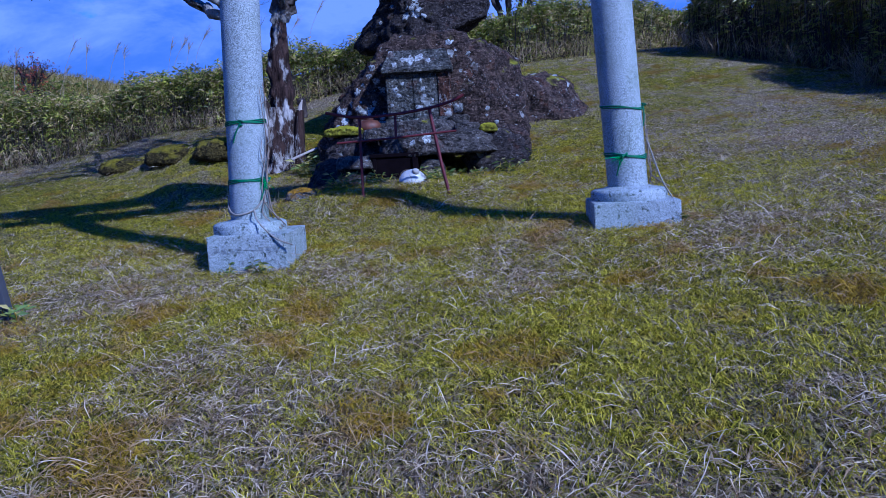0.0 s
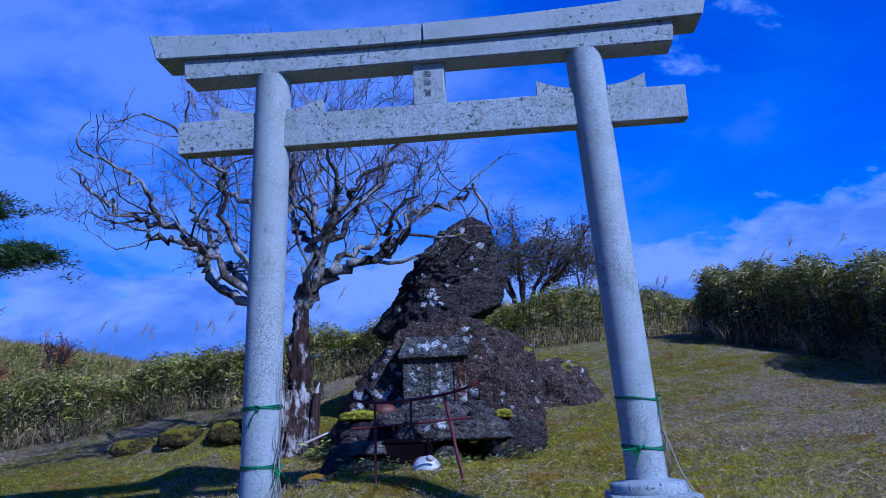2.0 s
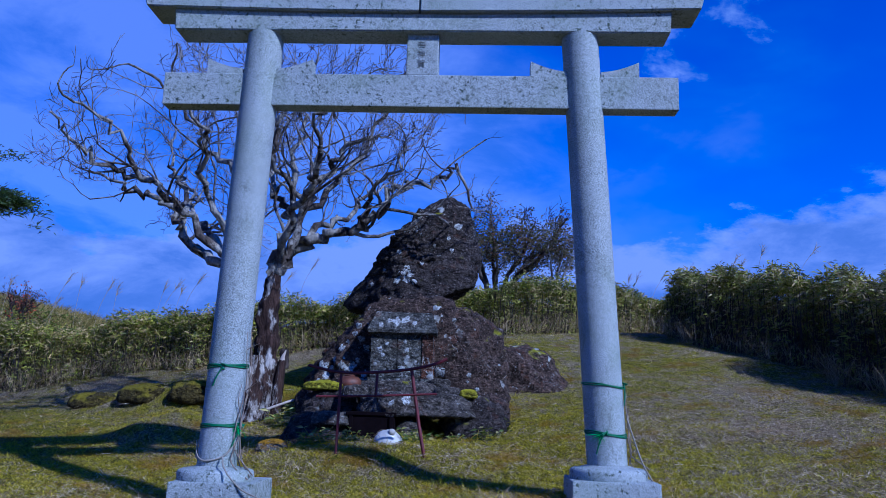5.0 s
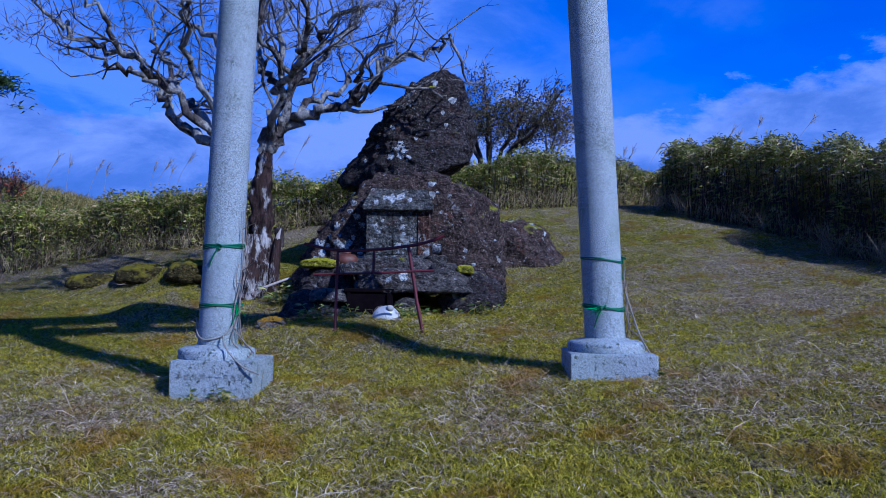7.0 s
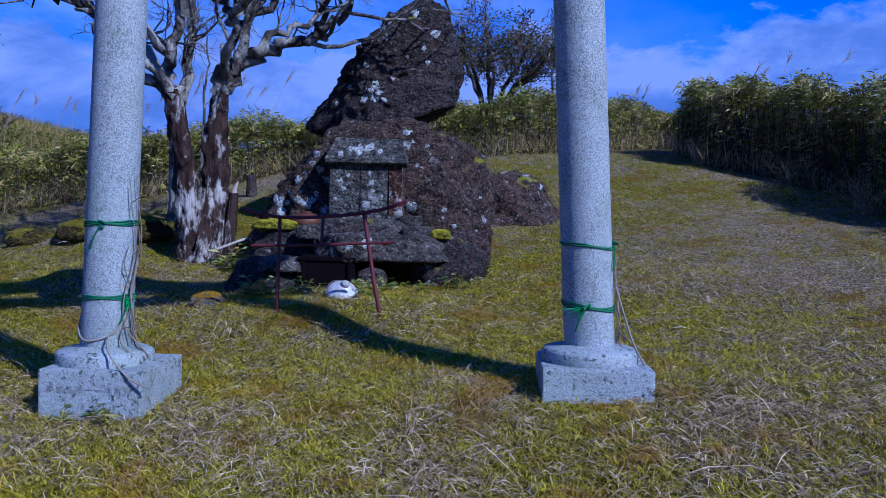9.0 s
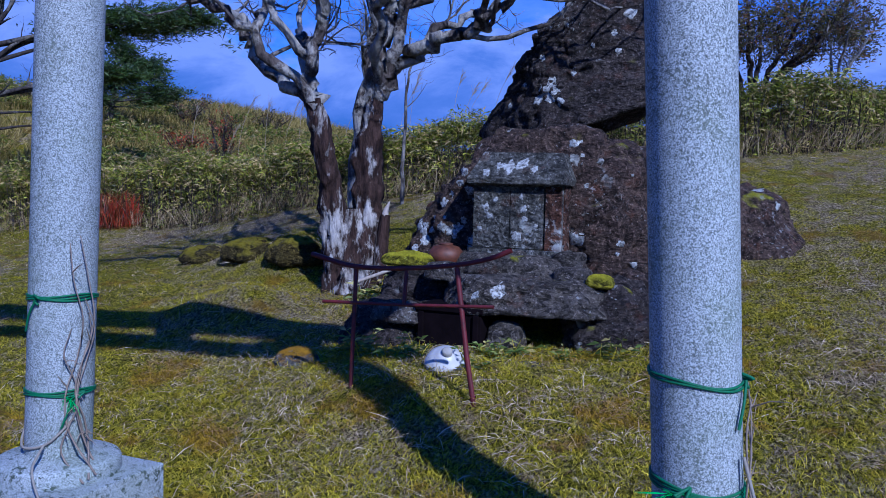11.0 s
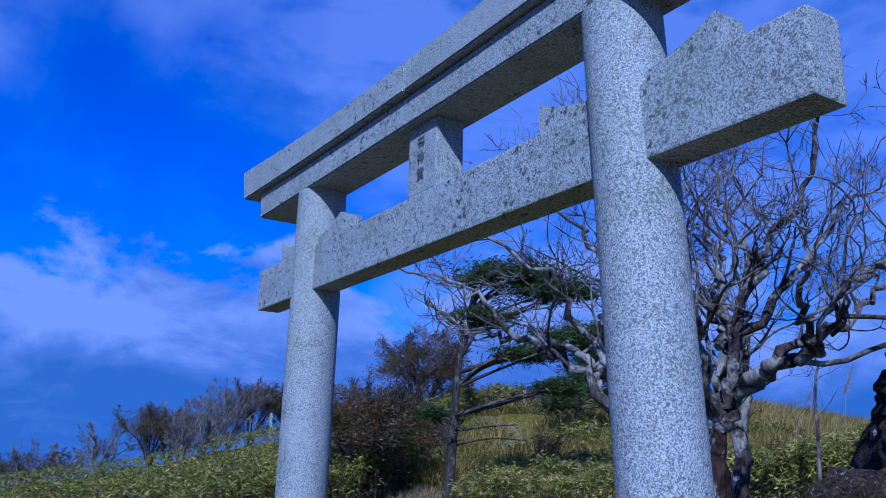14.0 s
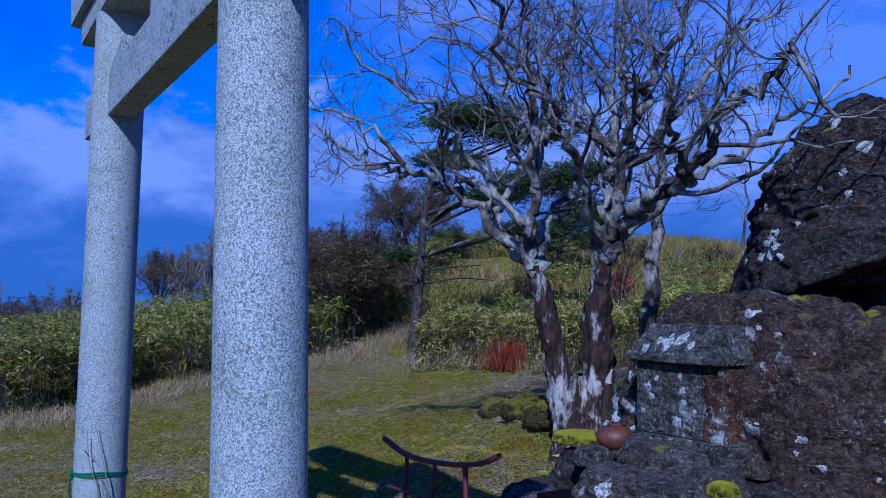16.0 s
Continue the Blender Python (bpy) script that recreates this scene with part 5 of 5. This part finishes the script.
def east_hedge(n):
    y = rng.uniform(-1.0, 8.4, n)
    d = np.minimum(rng.exponential(0.65, n), 4.0)
    wob = 0.16 * np.sin(2.7 * y) + 0.1 * np.sin(6.1 * y + 2)
    return np.interp(y, EAST_Y, EAST_X) + wob + d, y, np.exp(-d / 0.45)


def west_field(n):
    y = rng.uniform(-5, 22, n)
    d = np.where(rng.random(n) < 0.3, np.abs(rng.normal(0, 0.5, n)), np.minimum(rng.exponential(6.0, n), 26))
    return np.interp(y, WEST_Y, WEST_X) + 0.22 * np.sin(1.9 * y) + 0.15 * np.sin(4.3 * y) - d, y, np.exp(-d / 0.45)


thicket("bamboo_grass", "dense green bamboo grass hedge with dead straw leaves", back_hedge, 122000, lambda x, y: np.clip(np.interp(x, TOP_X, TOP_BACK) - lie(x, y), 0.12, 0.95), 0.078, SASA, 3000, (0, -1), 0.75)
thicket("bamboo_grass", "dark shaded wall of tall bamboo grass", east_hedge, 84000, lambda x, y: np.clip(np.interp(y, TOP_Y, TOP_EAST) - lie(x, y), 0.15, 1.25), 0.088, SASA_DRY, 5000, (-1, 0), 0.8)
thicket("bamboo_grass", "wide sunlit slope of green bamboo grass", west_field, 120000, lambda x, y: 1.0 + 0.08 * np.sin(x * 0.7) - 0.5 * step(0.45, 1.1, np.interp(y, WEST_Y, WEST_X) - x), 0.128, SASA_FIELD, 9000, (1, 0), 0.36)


def off_the_path(x, y):
    """Clear of the bare knoll and of the trodden path that leads up to it."""
    knoll = ((x + 15.8) / 1.5) ** 2 + ((y - 12.4) / 1.2) ** 2 > 1
    return knoll & (abs(x - np.interp(y, [6, 8.1, 11.7, 14], [-10, -11.9, -14.5, -16])) > np.where(y < 13, 0.3, 0))


def hill_grass(n):
    x, y = rng.uniform(-26, -9, 4 * n), rng.uniform(8, 24, 4 * n)
    ok = np.flatnonzero(off_the_path(x, y) & (x > np.interp(y, WEST_Y, WEST_X)) & (y > np.interp(x, BACK_X, BACK_Y) + 0.3))[:n]
    return x[ok], y[ok], np.full(n, 0.2)


def hill_sasa(n):
    x, y = rng.uniform(-20, -8.5, 8 * n), rng.uniform(7.5, 17, 8 * n)
    ok = np.flatnonzero(off_the_path(x, y) & (np.sin(1.1 * x + 0.6 * y) + np.sin(0.9 * y - 1.7 * x + 1) > -0.1) & (x > np.interp(y, WEST_Y, WEST_X)) & (y > np.interp(x, BACK_X, BACK_Y)))[:n]
    return x[ok], y[ok], np.full(n, 0.4)


thicket("bamboo_grass", "patches of low bamboo grass on the hill", hill_sasa, 26000, lambda x, y: 0.42 + 0.12 * np.sin(1.3 * x + y), 0.14, SASA_FIELD, 0, None, 0.6)


def tall_grass(name, label, sample, count, tall, mat, width=0.006, lean=0.25):
    x, y, _ = sample(count)
    base = np.stack([x, y, lie(x, y)], 1)
    L = tall * rng.uniform(0.5, 1.15, count)
    tip = base + np.stack([rng.normal(0.1, lean, count) * L, rng.normal(0.1, lean, count) * L, L], 1)
    mid = base * 0.5 + tip * 0.5 + np.stack([np.zeros(count), np.zeros(count), L * 0.08], 1)
    a = rng.uniform(0, np.pi, count)
    s = np.stack([np.cos(a), np.sin(a), np.zeros(count)], 1) * width
    v = np.stack([base, mid + s, tip, mid - s], 1).reshape(-1, 3)
    tagged(array_mesh(name, v, np.arange(count * 4).reshape(-1, 4), mat), label, "grass", kind="stuff")


SHRUBS = "low shrubs on the hill crest"
for i, (x, y, h, m) in enumerate(((-12.2, 10.6, 0.7, BROWN_LEAF), (-17.5, 14.6, 0.8, BROWN_LEAF), (-13.2, 15.0, 0.9, BROWN_LEAF), (-19.0, 12.4, 1.0, BROWN_LEAF), (-10.4, 11.5, 0.7, RED_LEAF), (-20.5, 16.5, 1.0, BROWN_LEAF), (-11.5, 16.0, 0.8, BROWN_LEAF), (-22.5, 13.5, 1.1, BROWN_LEAF))):
    bare_tree("low_shrub", "low brown-twigged shrub in dry hill grass", x, y, h, h * 0.7, 6, 90 + i, DARK_TWIG, (0.1, 0.1), 3, 4.0, 0.02, SHRUBS, m, 900, 0.07, low=0.1)
tall_grass("tall_grass", "dry tawny grass on the hill behind", hill_grass, 48000, 0.50, TAWNY, 0.010, 0.45)


def foot_grass(n):
    x, y, e = back_hedge(n // 2)
    x2, y2, e2 = east_hedge(n - n // 2)
    return np.concatenate([x, x2 - 0.15]), np.concatenate([y - 0.25 * rng.random(len(y)), y2]), np.concatenate([e, e2])


tall_grass("edge_grass", "long dry grass along the foot of the bamboo hedge", foot_grass, 16000, 0.34, EDGE_STRAW, 0.003, 0.6)


def west_foot(n):
    y = rng.uniform(-4, 8, n)
    return np.interp(y, WEST_Y, WEST_X) + 0.75 + rng.normal(0, 0.4, n), y, np.ones(n)


tall_grass("edge_grass", "pale dry grass before the bamboo slope", west_foot, 12000, 0.17, EDGE_STRAW, 0.004, 0.9)


def red_patch(n):
    return rng.normal(-7.6, 0.20, n), rng.normal(6.85, 0.14, n), np.ones(n)


tall_grass("red_grass", "tuft of autumn-red grass before the hedge", red_patch, 520, 0.48, RED_LEAF, 0.006, 0.3)


def plume_patch(seed, spots, group):
    g = random.Random(seed)
    for x, y, h in spots:
        z = lie1(x, y)
        ob = thing("pampas_grass", "dry pampas grass stalk with a feathery tan plume", "pampas grass", group, at=(x, y, z))
        lean = Vector((g.uniform(0.05, 0.35), g.uniform(-0.1, 0.1), 0))
        q = spline([(x, y, z), Vector((x, y, z + h * 0.6)) + lean * 0.3, Vector((x, y, z + h)) + lean], 5)
        hang(Tubes().add(q, [0.0026] * len(q), 4).mesh("stalk", PLUME), ob)
        t = Tubes()
        for k in range(14):
            p = q[-1].lerp(q[-3], g.random())
            t.add(crooked(p, (lean.x + g.gauss(0.3, 0.2), g.gauss(0, 0.2), 0.9), 0.14, 3, 0.12, g, -0.1), [0.0028, 0.0028, 0.002, 0.001], 3)
        hang(t.mesh("plume", PLUME), ob)


g = random.Random(5)
plume_patch(3, [(-6.9 + 0.28 * i + g.gauss(0, 0.12), 8.4 + g.gauss(0, 0.5), g.uniform(0.9, 1.2)) for i in range(16)], "pampas grass on the hedge")
plume_patch(4, [(2.6 + 0.3 * i + g.gauss(0, 0.12), 8.8 + g.gauss(0, 0.4), g.uniform(0.8, 1.1)) for i in range(9)], "pampas grass on the hedge")
plume_patch(6, [(-14.3 + g.gauss(0, 0.6), -0.2 + g.gauss(0, 0.5), g.uniform(1.1, 1.5)) for i in range(8)], "pampas grass on the hedge")


# ---- lawn blades ----
def lawn_points(n):
    """Points of the lawn, denser where the camera walks by."""
    a, c = int(n * 0.36), int(n * 0.32)
    x = np.concatenate([rng.normal(0, 1.7, a), rng.normal(-0.2, 2.1, c), rng.uniform(-13, 5.2, n - a - c)])
    y = np.concatenate([rng.normal(-1.7, 1.2, a), rng.normal(1.2, 1.6, c), rng.uniform(-6, 9.5, n - a - c)])
    ok = (y < np.interp(x, BACK_X, BACK_Y) + 0.2) & (x < np.interp(y, EAST_Y, EAST_X) + 0.2)
    return x[ok], y[ok]


def patches(x, y, s, ph):
    """Uneven patches at several sizes, about 0 to 1."""
    out = np.zeros_like(x)
    for k, (f, w) in enumerate(((1.0, 0.30), (2.3, 0.26), (5.1, 0.22), (11.0, 0.16), (23.0, 0.12))):
        c, d = math.cos(1.3 * k + ph), math.sin(1.3 * k + ph)
        u, v = s * f * (c * x + d * y), s * f * (c * y - d * x)
        out += w * np.sin(u + 1.7 * np.sin(v * 0.7 + k)) * np.cos(v * 0.9 + np.sin(u * 0.6 + 2 * k))
    return 0.5 + 0.8 * out


def blades(name, label, n, length, width, upright, mat, want, clump, loose):
    """Grass in clumps of so many blades that lean much the same way."""
    cx, cy = lawn_points(n // clump)
    keep = rng.random(len(cx)) < want(cx, cy)
    cx, cy = cx[keep], cy[keep]
    m = len(cx)
    n = m * clump
    own = np.repeat(np.arange(m), clump)
    turn = rng.uniform(0, 2 * np.pi, m)[own] + rng.normal(0, loose, n)
    big_clump = np.exp(rng.normal(0, 0.35, m))[own]
    x, y = cx[own] + rng.normal(0, 0.022, n), cy[own] + rng.normal(0, 0.022, n)
    L = length * big_clump * rng.uniform(0.5, 1.3, n)
    el = np.clip(rng.normal(upright, 0.28, n), 0.03, 1.35)
    base = np.stack([x, y, lie(x, y) - 0.002], 1)
    way = np.stack([np.cos(turn) * np.cos(el), np.sin(turn) * np.cos(el), np.sin(el)], 1)
    wide = width * rng.uniform(0.6, 1.3, n)
    s = np.stack([-np.sin(turn), np.cos(turn), rng.normal(0, 0.4, n)], 1) * wide[:, None]
    mid = base + way * (L * 0.55)[:, None]
    bend = turn + rng.normal(0, 0.14, n)
    tip = mid + np.stack([np.cos(bend) * np.cos(el), np.sin(bend) * np.cos(el), np.sin(el) * 0.55], 1) * (L * 0.45)[:, None]
    tip[:, 2] = np.maximum(tip[:, 2], lie(tip[:, 0], tip[:, 1]) + 0.006)
    mid[:, 2] = np.maximum(mid[:, 2] + 0.014 * (el < 0.4), lie(mid[:, 0], mid[:, 1]) + 0.010)
    v = np.stack([base - s, mid + s, tip, mid - s * 0.8], 1).reshape(-1, 3)
    tagged(array_mesh(name, v, np.arange(n * 4).reshape(-1, 4), mat), label, "grass", kind="stuff")


def dryness(x, y):
    return 0.6 * step(2.5, 0.3, np.interp(x, BACK_X, BACK_Y) - y) * step(0.5, -1.5, x) + 0.40 * step(-3.0, -6.5, x) + 0.3 * step(-1.6, -3.0, y) + 0.32 * step(0.8, 2.2, x) * step(-2.5, -0.5, y)


blades("green_grass", "short yellow-green lawn grass in clumps", 540000, 0.040, 0.0017, 0.50, GREEN_BLADE, lambda x, y: np.clip(patches(x, y, 1.3, 0.7) * 1.5 + 0.1 - dryness(x, y), 0.12, 1), 9, 0.8)
blades("dry_grass", "bleached straw lying over the lawn", 430000, 0.092, 0.0018, 0.12, STRAW_BLADE, lambda x, y: np.clip(0.66 - patches(x, y, 1.3, 0.7) * 0.95 + dryness(x, y), 0.10, 0.95), 3, 0.7)


# ---- weeds and tufts ----
def weed(x, y, n, size, seed, label="low leafy green weed at the foot of the stones", leaf=None):
    g = random.Random(seed)
    z = lie1(x, y)
    ob = thing("weed", label, "weed", "weeds in the lawn", at=(x, y, z))
    t = Tubes()
    pts, ways = [], []
    for k in range(n):
        a = g.uniform(0, 2 * math.pi)
        q = crooked((x + g.gauss(0, size * 0.25), y + g.gauss(0, size * 0.25), z - 0.01), (0.5 * math.cos(a), 0.5 * math.sin(a), 1), size * g.uniform(0.5, 1.1), 4, 0.15, g, -0.08)
        t.add(q, [0.003, 0.0025, 0.002, 0.002, 0.001], 4)
        for p in q[1:]:
            for _ in range(2):
                b = g.uniform(0, 2 * math.pi)
                pts.append(p), ways.append((math.cos(b), math.sin(b), g.uniform(-0.1, 0.6)))
    hang(t.mesh("stalk", GREEN_BLADE), ob)
    hang(leaves("foliage", np.array(pts), size * 0.42, size * 0.13, leaf or WEED_LEAF, np.array(ways)), ob)


WEED_LEAF = leaf_material("weed_leaf", (0.05, 0.09, 0.01), (0.10, 0.15, 0.02), (0.2, 0.22, 0.05), (0.4, 0.33, 0.1), 0.85)
g = random.Random(8)
for i, (x, y, s) in enumerate(((-0.02, 2.08, 0.15), (-0.1, 1.95, 0.14), (0.2, 2.1, 0.12), (-0.2, 2.0, 0.13), (-0.62, 1.95, 0.12), (-0.75, 1.75, 0.16), (-0.9, 1.9, 0.18), (-0.55, 1.85, 0.15), (0.42, 2.15, 0.16), (-0.12, 1.62, 0.14), (0.6, 2.5, 0.16), (-1.95, -1.0, 0.16), (-2.05, -0.95, 0.14), (-0.92, -0.27, 0.13), (-1.12, -0.28, 0.1), (-1.5, 3.1, 0.2), (-1.3, 2.9, 0.18), (1.35, -0.2, 0.08))):
    weed(x, y, 7, s * 0.85, 100 + i)
